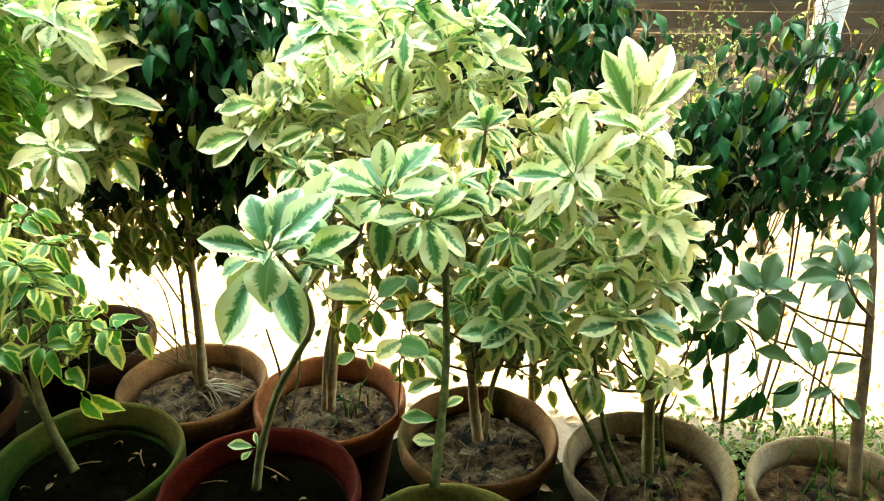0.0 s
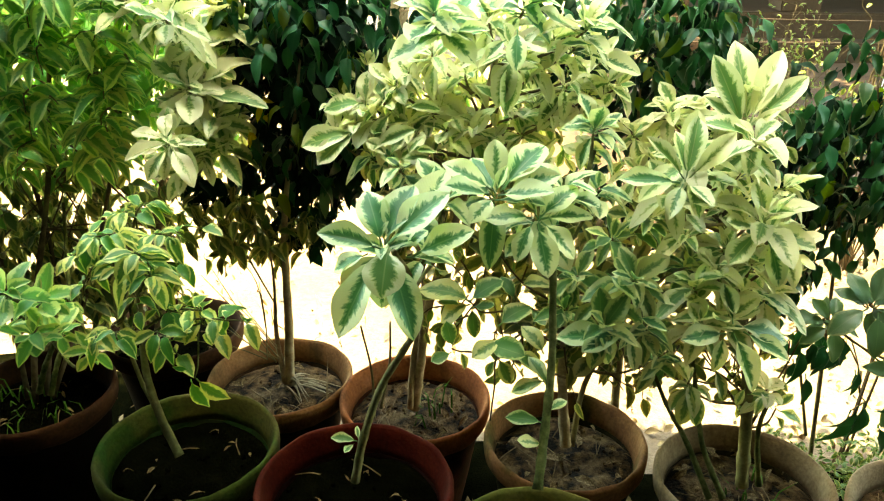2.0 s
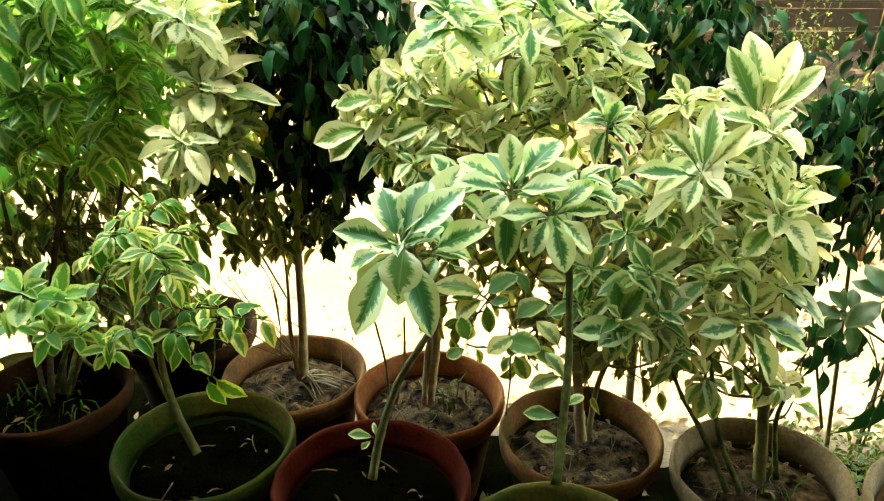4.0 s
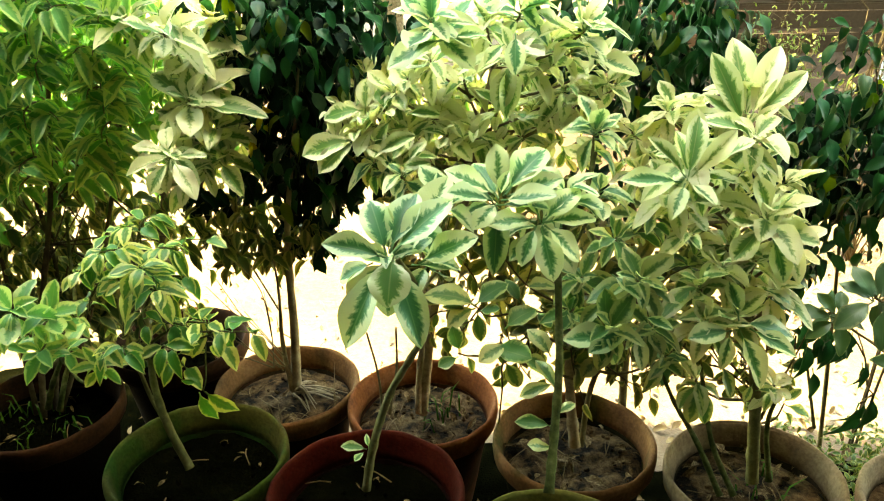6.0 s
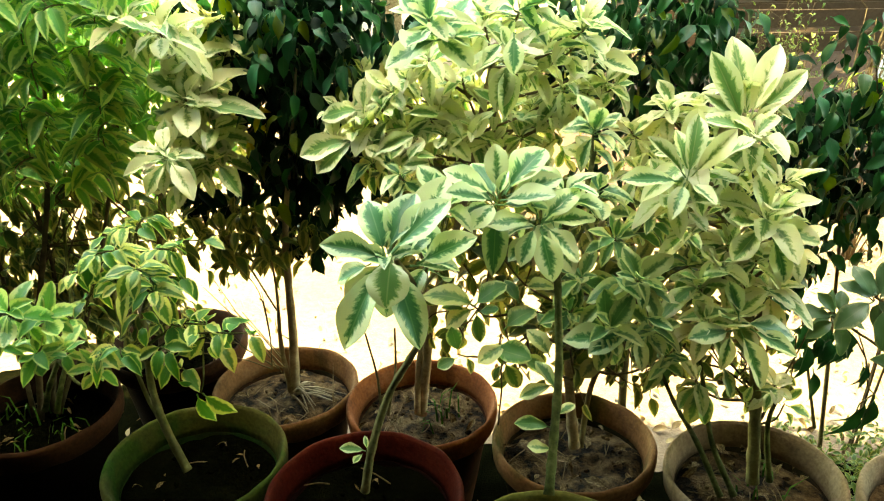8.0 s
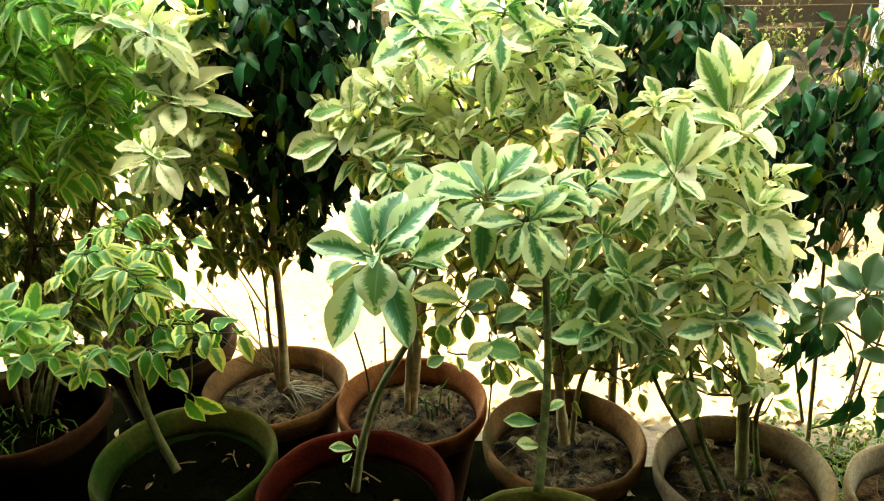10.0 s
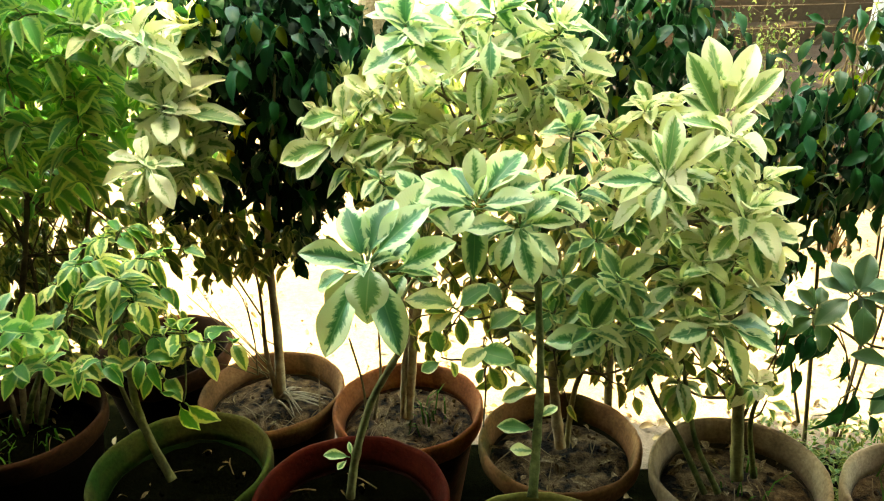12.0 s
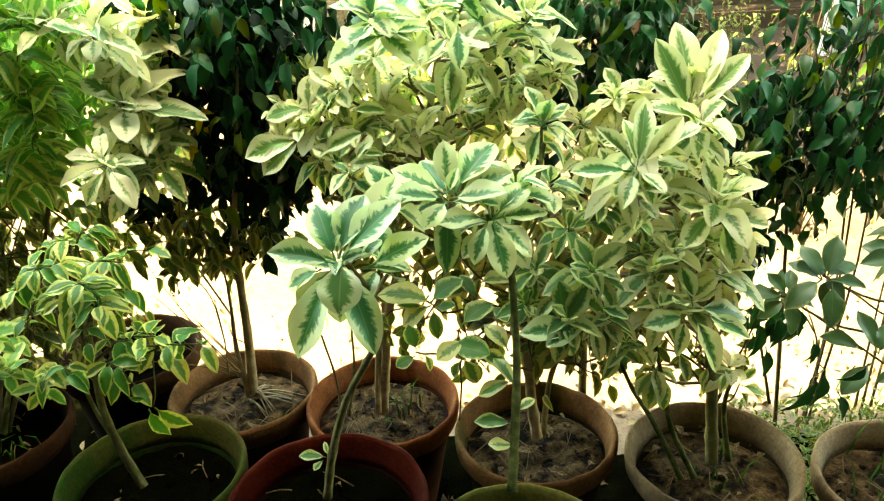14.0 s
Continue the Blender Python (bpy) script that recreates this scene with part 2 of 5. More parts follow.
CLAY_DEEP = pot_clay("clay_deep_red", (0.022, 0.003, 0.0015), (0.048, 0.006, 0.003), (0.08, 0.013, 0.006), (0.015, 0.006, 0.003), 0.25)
# dark brown, with the deep shade at the left put into the colour
CLAY_DARK_SHADE = pot_clay("clay_dark_shade", (0.014, 0.006, 0.003), (0.03, 0.012, 0.005), (0.055, 0.024, 0.011), (0.008, 0.010, 0.003), 0.3)
CLAY_OLIVE = pot_clay("clay_olive", (0.08, 0.065, 0.018), (0.14, 0.12, 0.03), (0.2, 0.17, 0.055), (0.06, 0.07, 0.015), 0.5)


# ---- mesh helpers ----
def linked(name, bm, mat, smooth=True):
    me = bpy.data.meshes.new(name)
    bm.to_mesh(me)
    bm.free()
    for p in me.polygons:
        p.use_smooth = smooth
    me.materials.append(mat)
    return me


def part(name, bm, mat, parent=None, label="", smooth=True):
    ob = new(name, linked(name, bm, mat, smooth))
    if parent:
        ob.parent = parent
        ob.matrix_parent_inverse = parent.matrix_world.inverted() if parent.parent is None and parent.type == "EMPTY" else Matrix()
    return tagged(ob, label)


def base_of(name, x, y, z, label, category, group="", kind=""):
    ob = new(name)
    ob.empty_display_size = 0.05
    ob.location = (x, y, z)
    ob.matrix_world = Matrix.Translation((x, y, z))
    return tagged(ob, label, category, group, kind)


def box(bm, x0, y0, z0, x1, y1, z1, soft=0.0):
    made = bmesh.ops.create_cube(bm, size=1, matrix=Matrix.LocRotScale(((x0 + x1) / 2, (y0 + y1) / 2, (z0 + z1) / 2), None, (x1 - x0, y1 - y0, z1 - z0)))
    if soft:
        edges = list({e for v in made["verts"] for e in v.link_edges})
        bmesh.ops.bevel(bm, geom=edges, offset=soft, segments=2, affect="EDGES")


def curve_points(points, steps):
    """A smooth line through the points (Catmull-Rom)."""
    p = [Vector(q) for q in points]
    p = [p[0] * 2 - p[1]] + p + [p[-1] * 2 - p[-2]]
    out = []
    for i in range(1, len(p) - 2):
        for k in range(steps):
            s = k / steps
            out.append(0.5 * (2 * p[i] + (p[i + 1] - p[i - 1]) * s + (2 * p[i - 1] - 5 * p[i] + 4 * p[i + 1] - p[i + 2]) * s * s
                              + (3 * p[i] - p[i - 1] - 3 * p[i + 1] + p[i + 2]) * s ** 3))
    return out + [p[-2]]


def tube(bm, line, r0, r1, sides=8, knots=0.0):
    """A tapered stem along a line, with slight swellings."""
    rings, last = [], None
    for i, q in enumerate(line):
        ahead = (line[min(i + 1, len(line) - 1)] - line[max(i - 1, 0)]).normalized()
        side = ahead.orthogonal() if last is None else (last - ahead * last.dot(ahead))
        side.normalize()
        last = side
        other = ahead.cross(side)
        r = (r0 + (r1 - r0) * i / (len(line) - 1)) * (1 + knots * (1.6 if i % 3 == 0 else -0.3) * random.random())
        rings.append([bm.verts.new(q + (side * math.cos(a) + other * math.sin(a)) * r) for a in (math.tau * k / sides for k in range(sides))])
    for a, b in zip(rings, rings[1:]):
        for k in range(sides):
            bm.faces.new((a[k], a[(k + 1) % sides], b[(k + 1) % sides], b[k]))
    bm.faces.new(rings[-1])
    bm.faces.new(rings[0][::-1])


def leaf_shape(width, low, high, fold, droop, curl, tip, rows=6, cols=4):
    """Vertices, faces and UVs of a blade of length 1 along +Y with its stalk, upper side +Z. low, high: how the outline swells from the foot and closes at the tip."""
    verts, faces, uvs = [], [], []
    crest = low / (low + high)
    most = crest ** low * (1 - crest) ** high
    stalk = 0.12
    for i in range(rows + 1):
        v = i / rows
        v = v + 0.06 * math.sin(math.pi * v)
        w = width * (v ** low * (1 - v) ** high / most if 0 < v < 1 else 0.0)
        w = max(w, 0.02 if i == 0 else 0.003)
        if v > 0.85:
            w *= 1 - tip * 0.5
        y = stalk + (1 - stalk) * v
        sag = -droop * y * y
        for j in range(cols + 1):
            u = j / cols * 2 - 1
            z = sag + fold * abs(u) * w + curl * math.sin(v * 9 + u * 2) * abs(u) * w * 0.35
            verts.append((u * w, y * (1 - 0.25 * droop * y), z))
            uvs.append((j / cols, v))
    for i in range(rows):
        for j in range(cols):
            a = i * (cols + 1) + j
            faces.append((a, a + 1, a + cols + 2, a + cols + 1))
    k = len(verts)
    for y, r in ((-0.02, 0.026), (stalk + 0.04, 0.017)):
        for a in range(3):
            verts.append((r * math.cos(a * 2.1), y, r * math.sin(a * 2.1) - droop * max(y, 0) ** 2 - 0.006))
            uvs.append((0.5, 0.02))
    for a in range(3):
        b = (a + 1) % 3
        faces.append((k + a, k + b, k + 3 + b, k + 3 + a))
    return verts, faces, uvs


def leaf_mesh(shape, mat):
    verts, faces, uvs = shape
    me = bpy.data.meshes.new("leaf")
    me.from_pydata(verts, [], faces)
    layer = me.uv_layers.new(name="UVMap")
    for loop in me.loops:
        layer.data[loop.index].uv = uvs[loop.vertex_index]
    for p in me.polygons:
        p.use_smooth = True
    me.materials.append(mat)
    return me


# broad and blunt (rubber plant), narrow and pointed (weeping kinds), pointed oval (dark kinds)
BROAD = [leaf_shape(w, 0.85, 0.64, f, d, c, 0.15, 8) for w, f, d, c in ((0.24, 0.3, 0.3, 0.6), (0.25, 0.3, 0.55, 0.7), (0.22, 0.5, 0.7, 0.6), (0.25, 0.4, 0.12, 0.6), (0.2, 0.8, 0.5, 0.7), (0.23, 0.45, 0.85, 0.7), (0.21, 0.7, 0.65, 0.7), (0.24, 0.35, -0.1, 0.6))]
SLIM = [leaf_shape(w, 0.7, 0.8, f, d, c, 0.6) for w, f, d, c in ((0.19, 0.4, 0.4, 0.5), (0.21, 0.3, 0.7, 0.6), (0.17, 0.6, 0.85, 0.5), (0.2, 0.4, 0.3, 0.5), (0.18, 0.5, 1.0, 0.4))]
OVAL = [leaf_shape(w, 0.58, 0.85, f, d, c, 0.65, 8) for w, f, d, c in ((0.21, 0.3, 0.25, 0.5), (0.23, 0.4, 0.5, 0.5), (0.19, 0.7, 0.65, 0.6), (0.22, 0.25, 0.4, 0.4), (0.2, 0.5, 0.8, 0.6), (0.18, 0.8, 0.5, 0.6))]
ARCH = [leaf_shape(w, 0.62, 0.66, f, d, c, 0.4, 8) for w, f, d, c in ((0.24, 0.3, 0.55, 0.6), (0.25, 0.45, 0.8, 0.6), (0.21, 0.6, 0.95, 0.6), (0.24, 0.25, 0.65, 0.7), (0.23, 0.35, 0.4, 0.7))]
LARGE = [leaf_shape(w, 0.8, 0.74, f, d, c, 0.12, 11, 6) for w, f, d, c in ((0.235, 0.3, 0.16, 0.4), (0.25, 0.2, 0.3, 0.55), (0.24, 0.35, 0.08, 0.4), (0.22, 0.55, 0.24, 0.5))]
SHEET = {}


def sheets(shapes, mat):
    key = (id(shapes), mat.name)
    if key not in SHEET:
        SHEET[key] = [leaf_mesh(s, mat) for s in shapes]
    return SHEET[key]


def leaf_pose(base, way, up, length, wide=1.0):
    y = Vector(way).normalized()
    z = Vector(up) - y * Vector(up).dot(y)
    if z.length < 1e-4:
        z = y.orthogonal()
    z.normalize()
    x = y.cross(z)
    m = Matrix((x * length * wide, y * length, z * length)).transposed().to_4x4()
    m.translation = base
    return m


def add_leaf(plant, meshes, base, way, up, length, wide=1.0):
    ob = new("leaf", random.choice(meshes))
    ob.parent = plant
    ob.matrix_parent_inverse = plant.matrix_world.inverted() if plant.type == "EMPTY" else Matrix()
    ob.matrix_basis = leaf_pose(base, way, up, length, wide)
    return ob


def ball():
    while True:
        v = Vector((random.uniform(-1, 1), random.uniform(-1, 1), random.uniform(-1, 1)))
        if 0.05 < v.length < 1:
            return v


def rosette(plant, meshes, tip, axis, count, length, open_to=92.0, sag=0.12):
    """Leaves in a spiral round a shoot's end: small and upright within, large and spread without."""
    axis = Vector(axis).normalized()
    side = axis.orthogonal().normalized()
    turn = random.uniform(0, 6.28)
    for i in range(count):
        f = (i + 0.5) / count
        turn += radians(137.5) + random.uniform(-0.45, 0.45)
        lean = radians(14 + (open_to - 14) * f ** 0.9 + random.uniform(-22, 22))
        out = Matrix.Rotation(turn, 3, axis) @ side
        way = axis * math.cos(lean) + out * math.sin(lean)
        way.z -= sag * f
        up = axis * 1.0 + ball() * 0.25 + Vector((0, 0, 0.3))
        base = Vector(tip) - axis * (f * length * 0.35)
        add_leaf(plant, meshes, base, way, up, length * (0.6 + 0.5 * math.sin(f * 2.4)) * random.uniform(0.75, 1.15))


def shoot(plant, meshes, bark, root, tip, count, length, axis=None, thick=0.0035, sprays=3, sag=0.12):
    """A branch from root to tip, a rosette at its end and a few leaves along its last third."""
    root, tip = Vector(root), Vector(tip)
    way = tip - root
    axis = Vector(axis) if axis else Vector((way.x * 0.7, way.y * 0.5 - 0.10, abs(way.z) * 0.5 + 0.22)).normalized()
    bend = root + way * 0.55 + Vector((0, 0, -0.12 * way.length)) + ball() * 0.06 * way.length
    line = curve_points([root, bend, tip - axis * length * 0.25, tip], 4)
    bm = bmesh.new()
    tube(bm, line, thick * 1.35, thick * 0.6, 6, 0.15)
    plant = part("branch", bm, bark, plant)
    rosette(plant, meshes, tip, axis, count, length, sag=sag)
    for _ in range(sprays):
        k = random.randint(len(line) // 2, len(line) - 3)
        out = ball()
        out.z = abs(out.z) * 0.4 - 0.15
        add_leaf(plant, meshes, line[k], out, (0, -0.2, 1), length * random.uniform(0.6, 0.9))


def weeping_twig(plant, meshes, bark, root, tip, count, length, thick=0.002):
    """A thin twig that rises, arches over and hangs, with leaves drooping from both its sides."""
    root, tip = Vector(root), Vector(tip)
    way = tip - root
    rise = max(0.02, 0.3 * way.length) if way.z < 0.02 else 0.02
    line = curve_points([root, root + way * 0.45 + Vector((0, 0, rise)) + ball() * 0.01, root + way * 0.8 + Vector((0, -0.01, rise * 0.8)), tip], 5)
    bm = bmesh.new()
    tube(bm, line, thick * 1.3, thick * 0.5, 5, 0.1)
    twig = part("branch", bm, bark, plant)
    for i in range(count):
        f = 0.35 + 0.65 * (i + random.random()) / count
        k = min(int(f * (len(line) - 1)), len(line) - 2)
        ahead = (line[k + 1] - line[k]).normalized()
        side = ahead.cross(Vector((0, 0, 1)))
        side = (side.normalized() if side.length > 0.05 else Vector((1, 0, 0))) * (1 if i % 2 else -1)
        out = ahead * 0.2 + side * random.uniform(0.6, 1.1) + Vector((0, -0.2, random.uniform(-0.3, 0.5))) + ball() * 0.25
        add_leaf(twig, meshes, line[k], out, Vector((0, -0.35, 1)) + ball() * 0.3, length * random.uniform(0.75, 1.15))


def set_leaves(plant, meshes, pairs, up=(0, -0.45, 0.9), wide=1.0):
    """Single leaves, each from its foot to its tip."""
    for foot, tip in pairs:
        way = Vector(tip) - Vector(foot)
        add_leaf(plant, meshes, foot, way, Vector(up) + ball() * 0.2, way.length * 1.05, wide * random.uniform(0.92, 1.1))


def stem(plant, points, r0, r1, mat, name="trunk", steps=6, sides=10):
    bm = bmesh.new()
    line = curve_points(points, steps)
    tube(bm, line, r0, r1, sides, 0.12)
    part(name, bm, mat, plant)
    return line


def leaf_mass(plant, shapes, mat, spots, length, hang=0.3, name="foliage", label="", kind="stuff"):
    """Many leaves as one mesh, a leaf or two at each spot."""
    verts, faces, uvs = [], [], []
    for p in spots:
        sv, sf, su = random.choice(shapes)
        way = ball()
        way.z = way.z * 0.7 - hang
        m = leaf_pose(p, way, ball() * 0.5 + Vector((0, -0.4, 1)), length * random.uniform(0.65, 1.15))
        k = len(verts)
        verts += [m @ Vector(v) for v in sv]
        faces += [tuple(k + i for i in f) for f in sf]
        uvs += su
    me = bpy.data.meshes.new(name)
    me.from_pydata(verts, [], faces)
    layer = me.uv_layers.new(name="UVMap")
    flat = np.array(uvs, dtype=np.float32)[np.array([l.vertex_index for l in me.loops])]
    layer.data.foreach_set("uv", flat.ravel())
    me.polygons.foreach_set("use_smooth", [True] * len(me.polygons))
    me.materials.append(mat)
    ob = new(name, me)
    if plant:
        ob.parent = plant
        ob.matrix_parent_inverse = plant.matrix_world.inverted()
    return tagged(ob, label, kind=kind)


def cloud(centre, size, count, low=-1.0):
    out = []
    while len(out) < count:
        v = ball()
        if v.z > low:
            out.append(Vector((centre[0] + v.x * size[0], centre[1] + v.y * size[1], centre[2] + v.z * size[2])))
    return out


# ---- large structure ----
def ground_height(x, y):
    return 0.022 * noise.noise(Vector((x * 0.9, y * 0.9, 3))) + 0.008 * noise.noise(Vector((x * 5, y * 5, 7)))


bm = bmesh.new()
xs = [-400, -120, -40, -14] + [-7 + 0.16 * i for i in range(96)] + [12, 30, 100, 400]
ys = [-60, -8] + [-1.2 + 0.12 * i for i in range(88)] + [11, 14, 20, 40, 120, 400]
grid = [[bm.verts.new((x, y, ground_height(x, y) if -7 < x < 8 and -1.2 < y < 9 else 0)) for x in xs] for y in ys]
for a, b in zip(grid, grid[1:]):
    for i in range(len(xs) - 1):
        bm.faces.new((a[i], a[i + 1], b[i + 1], b[i]))
tagged(part("ground", bm, EARTH), "dusty pale earth yard, bare and trodden", "ground", kind="structure")

# unseen dark walls and slabs, added behind and above the camera to shade the pots
bm = bmesh.new()
box(bm, -9, -1.6, -0.1, 9, -0.75, 9.0)
tagged(part("shade_wall_south", bm, BLOCKER, smooth=False), "tall dark wall out of view, added to block light", "wall", kind="structure")
# slab above the view, added to cut sky light on the pots
bm = bmesh.new()
box(bm, -9, -0.745, 2.55, 9, 1.2, 2.7)
tagged(part("ceiling", bm, BLOCKER, smooth=False), "unseen slab overhead, added to cut sky light", "ceiling", kind="structure")
bm = bmesh.new()
box(bm, -9, -0.745, 6.0, 9, 1.09, 6.2)
tagged(part("shade_slab_high", bm, BLOCKER, smooth=False), "unseen high slab, added to keep sun off the pots", "balcony", kind="structure")
bm = bmesh.new()
box(bm, -1.55, -0.745, -0.1, -1.35, 1.62, 0.95)
tagged(part("shade_wall_west", bm, BLOCKER, smooth=False), "unseen dark side wall, added to block light", "wall", kind="structure")
bm = bmesh.new()
box(bm, 2.4, -0.745, -0.1, 2.6, 0.95, 2.54)
tagged(part("shade_wall_east", bm, BLOCKER, smooth=False), "unseen dark side wall, added to block light", "wall", kind="structure")
# near-black littered ground added among the pots, standing in for the shade there
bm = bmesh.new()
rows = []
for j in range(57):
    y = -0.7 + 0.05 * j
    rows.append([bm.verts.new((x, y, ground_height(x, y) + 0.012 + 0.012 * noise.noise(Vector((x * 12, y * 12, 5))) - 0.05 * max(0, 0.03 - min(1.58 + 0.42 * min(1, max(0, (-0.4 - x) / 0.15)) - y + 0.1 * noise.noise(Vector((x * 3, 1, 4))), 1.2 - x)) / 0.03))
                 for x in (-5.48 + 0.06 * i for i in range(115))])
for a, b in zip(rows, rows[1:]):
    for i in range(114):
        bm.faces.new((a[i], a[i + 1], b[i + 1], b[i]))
tagged(part("shade_ground", bm, SOIL_DAMP_SHADED), "near-black littered ground among the pots, standing in for shade", "leaf mould", kind="stuff")

# the far building: a plinth with a step, a wall with openings, piers
bm = bmesh.new()
box(bm, 1.7, 7.3, -0.1, 14, 8.6, 0.42, 0.015)
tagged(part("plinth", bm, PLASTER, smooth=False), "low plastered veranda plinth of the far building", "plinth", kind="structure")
# brown ground sheet added here, the yard's shade put into its colour
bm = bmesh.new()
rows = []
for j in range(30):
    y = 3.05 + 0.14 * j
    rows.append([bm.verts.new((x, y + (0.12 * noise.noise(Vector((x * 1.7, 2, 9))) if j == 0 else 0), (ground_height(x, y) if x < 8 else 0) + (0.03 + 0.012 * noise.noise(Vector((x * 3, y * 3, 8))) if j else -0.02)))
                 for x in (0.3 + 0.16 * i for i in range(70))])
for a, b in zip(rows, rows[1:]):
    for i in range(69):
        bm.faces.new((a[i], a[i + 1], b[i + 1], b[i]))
tagged(part("pavement", bm, SHADED_EARTH), "reddish brown ground before the veranda, darkened for shade", "pavement", kind="structure")
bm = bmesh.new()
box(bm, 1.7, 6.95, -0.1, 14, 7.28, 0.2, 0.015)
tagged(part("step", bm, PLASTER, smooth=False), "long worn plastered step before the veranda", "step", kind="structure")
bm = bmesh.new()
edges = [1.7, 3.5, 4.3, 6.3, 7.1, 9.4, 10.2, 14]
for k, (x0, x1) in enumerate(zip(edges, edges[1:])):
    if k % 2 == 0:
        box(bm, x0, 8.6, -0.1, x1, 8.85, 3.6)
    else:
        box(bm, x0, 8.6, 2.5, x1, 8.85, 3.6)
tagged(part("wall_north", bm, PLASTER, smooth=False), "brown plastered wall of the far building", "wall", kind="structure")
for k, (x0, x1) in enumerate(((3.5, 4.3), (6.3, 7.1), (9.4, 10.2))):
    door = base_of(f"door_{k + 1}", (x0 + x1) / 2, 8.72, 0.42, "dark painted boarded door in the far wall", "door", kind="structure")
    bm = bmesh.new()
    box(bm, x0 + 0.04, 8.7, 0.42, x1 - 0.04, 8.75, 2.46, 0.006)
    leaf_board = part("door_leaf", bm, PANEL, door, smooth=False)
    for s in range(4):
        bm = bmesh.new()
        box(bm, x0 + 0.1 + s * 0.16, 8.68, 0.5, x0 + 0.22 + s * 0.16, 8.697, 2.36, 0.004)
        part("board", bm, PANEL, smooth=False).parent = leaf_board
# roof above the view, added so that the far wall lies in shade
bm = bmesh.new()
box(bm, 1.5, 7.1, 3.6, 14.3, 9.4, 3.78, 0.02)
tagged(part("veranda_roof", bm, PLASTER, smooth=False), "unseen flat slab over the far veranda, added for shade", "roof", kind="structure")


def pier(x, mat, label):
    p = base_of("veranda_post", x, 7.45, 0.42, label, "post", "veranda posts")
    bm = bmesh.new()
    box(bm, x - 0.14, 7.36, 0.42, x + 0.14, 7.64, 3.6, 0.012)
    part("shaft", bm, mat, p, smooth=False)
    bm = bmesh.new()
    box(bm, x - 0.18, 7.33, 0.424, x + 0.18, 7.67, 0.6, 0.01)
    part("foot", bm, mat, p, smooth=False)


for x in (1.86, 3.05, 5.5, 8.4, 11.3):
    pier(x, OCHRE if x > 4 else PLASTER, "square ochre-painted veranda post" if x > 4 else "square brown plastered veranda post")


# ---- pots ----
def flower_pot(x, y, height, radius, mat, label, soil_mat, depth=0.05, crumbs=26, litter=0.055):
    """A turned clay pot with a thick rolled rim, its soil and the litter on it."""
    pot = base_of("flower_pot", x, y, 0, label, "flower pot", "clay flower pots")
    r, h, n = radius, height, 56
    seed = random.uniform(0, 50)

    def turned(name, profile, closed):
        bm = bmesh.new()
        rings = []
        for pr, pz in profile:
            ring = []
            for k in range(n):
                a = math.tau * k / n
                wob = 1 + 0.014 * noise.noise(Vector((math.cos(a) * 1.3 + seed, math.sin(a) * 1.3, pz * 3)))
                chip = 0.004 * noise.noise(Vector((math.cos(a) * 4, math.sin(a) * 4 + seed, pz * 30)))
                ring.append(bm.verts.new((pr * wob * math.cos(a), pr * wob * math.sin(a), pz + (chip if pz > 0.5 * h else 0))))
            rings.append(ring)
        for a, b in zip(rings, rings[1:] + (rings[:1] if closed else [])):
            for k in range(n):
                bm.faces.new((a[k], a[(k + 1) % n], b[(k + 1) % n], b[k]))
        bmesh.ops.remove_doubles(bm, verts=bm.verts, dist=0.0002)
        return part(name, bm, mat)

    # the wall takes the copy darkened for shade below the lit rim
    rim_mat, mat = mat, SHADED_WALL[mat.name]
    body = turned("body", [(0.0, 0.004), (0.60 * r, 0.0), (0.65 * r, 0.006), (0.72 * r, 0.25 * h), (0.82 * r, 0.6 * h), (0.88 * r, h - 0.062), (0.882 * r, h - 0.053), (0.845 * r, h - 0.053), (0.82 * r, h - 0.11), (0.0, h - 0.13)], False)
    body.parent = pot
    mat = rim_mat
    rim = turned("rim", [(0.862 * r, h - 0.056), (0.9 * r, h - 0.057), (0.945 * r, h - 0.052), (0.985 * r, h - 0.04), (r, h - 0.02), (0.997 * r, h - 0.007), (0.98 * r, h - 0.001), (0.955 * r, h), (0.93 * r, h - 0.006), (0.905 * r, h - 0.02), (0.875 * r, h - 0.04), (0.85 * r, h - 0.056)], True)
    tagged(rim, "thick rolled rim").parent = body
    # soil
    bm = bmesh.new()
    rows, seed = [], random.uniform(0, 90)
    top = h - depth
    for i in range(11):
        q = 0.852 * r * i / 10
        rows.append([bm.verts.new((q * math.cos(a), q * math.sin(a), top + 0.012 * noise.noise(Vector((q * math.cos(a) * 14 + seed, q * math.sin(a) * 14, 1)))
                                   + 0.006 * noise.noise(Vector((q * math.cos(a) * 50, q * math.sin(a) * 50, seed))) - (0.006 if i == 10 else 0) + 0.012 * (1 - i / 10)))
                     for a in (math.tau * k / 40 for k in range(40))])
    for a, b in zip(rows, rows[1:]):
        for k in range(40):
            bm.faces.new((a[k], a[(k + 1) % 40], b[(k + 1) % 40], b[k]))
    bmesh.ops.remove_doubles(bm, verts=bm.verts, dist=0.0002)
    soil = part("soil", bm, soil_mat)
    soil.parent = pot
    # clods
    bm = bmesh.new()
    for _ in range(crumbs * 2):
        a, q, s = random.uniform(0, 6.28), 0.78 * r * math.sqrt(random.random()), random.uniform(0.002, 0.007)
        made = bmesh.ops.create_icosphere(bm, subdivisions=1, radius=s, matrix=Matrix.LocRotScale((q * math.cos(a), q * math.sin(a), top + 0.012 * (1 - q / r) + s * 0.3), Euler((a, q * 90, a * 3)), (1, random.uniform(0.7, 1.3), 0.7)))
        for v in made["verts"]:
            v.co += ball() * s * 0.25
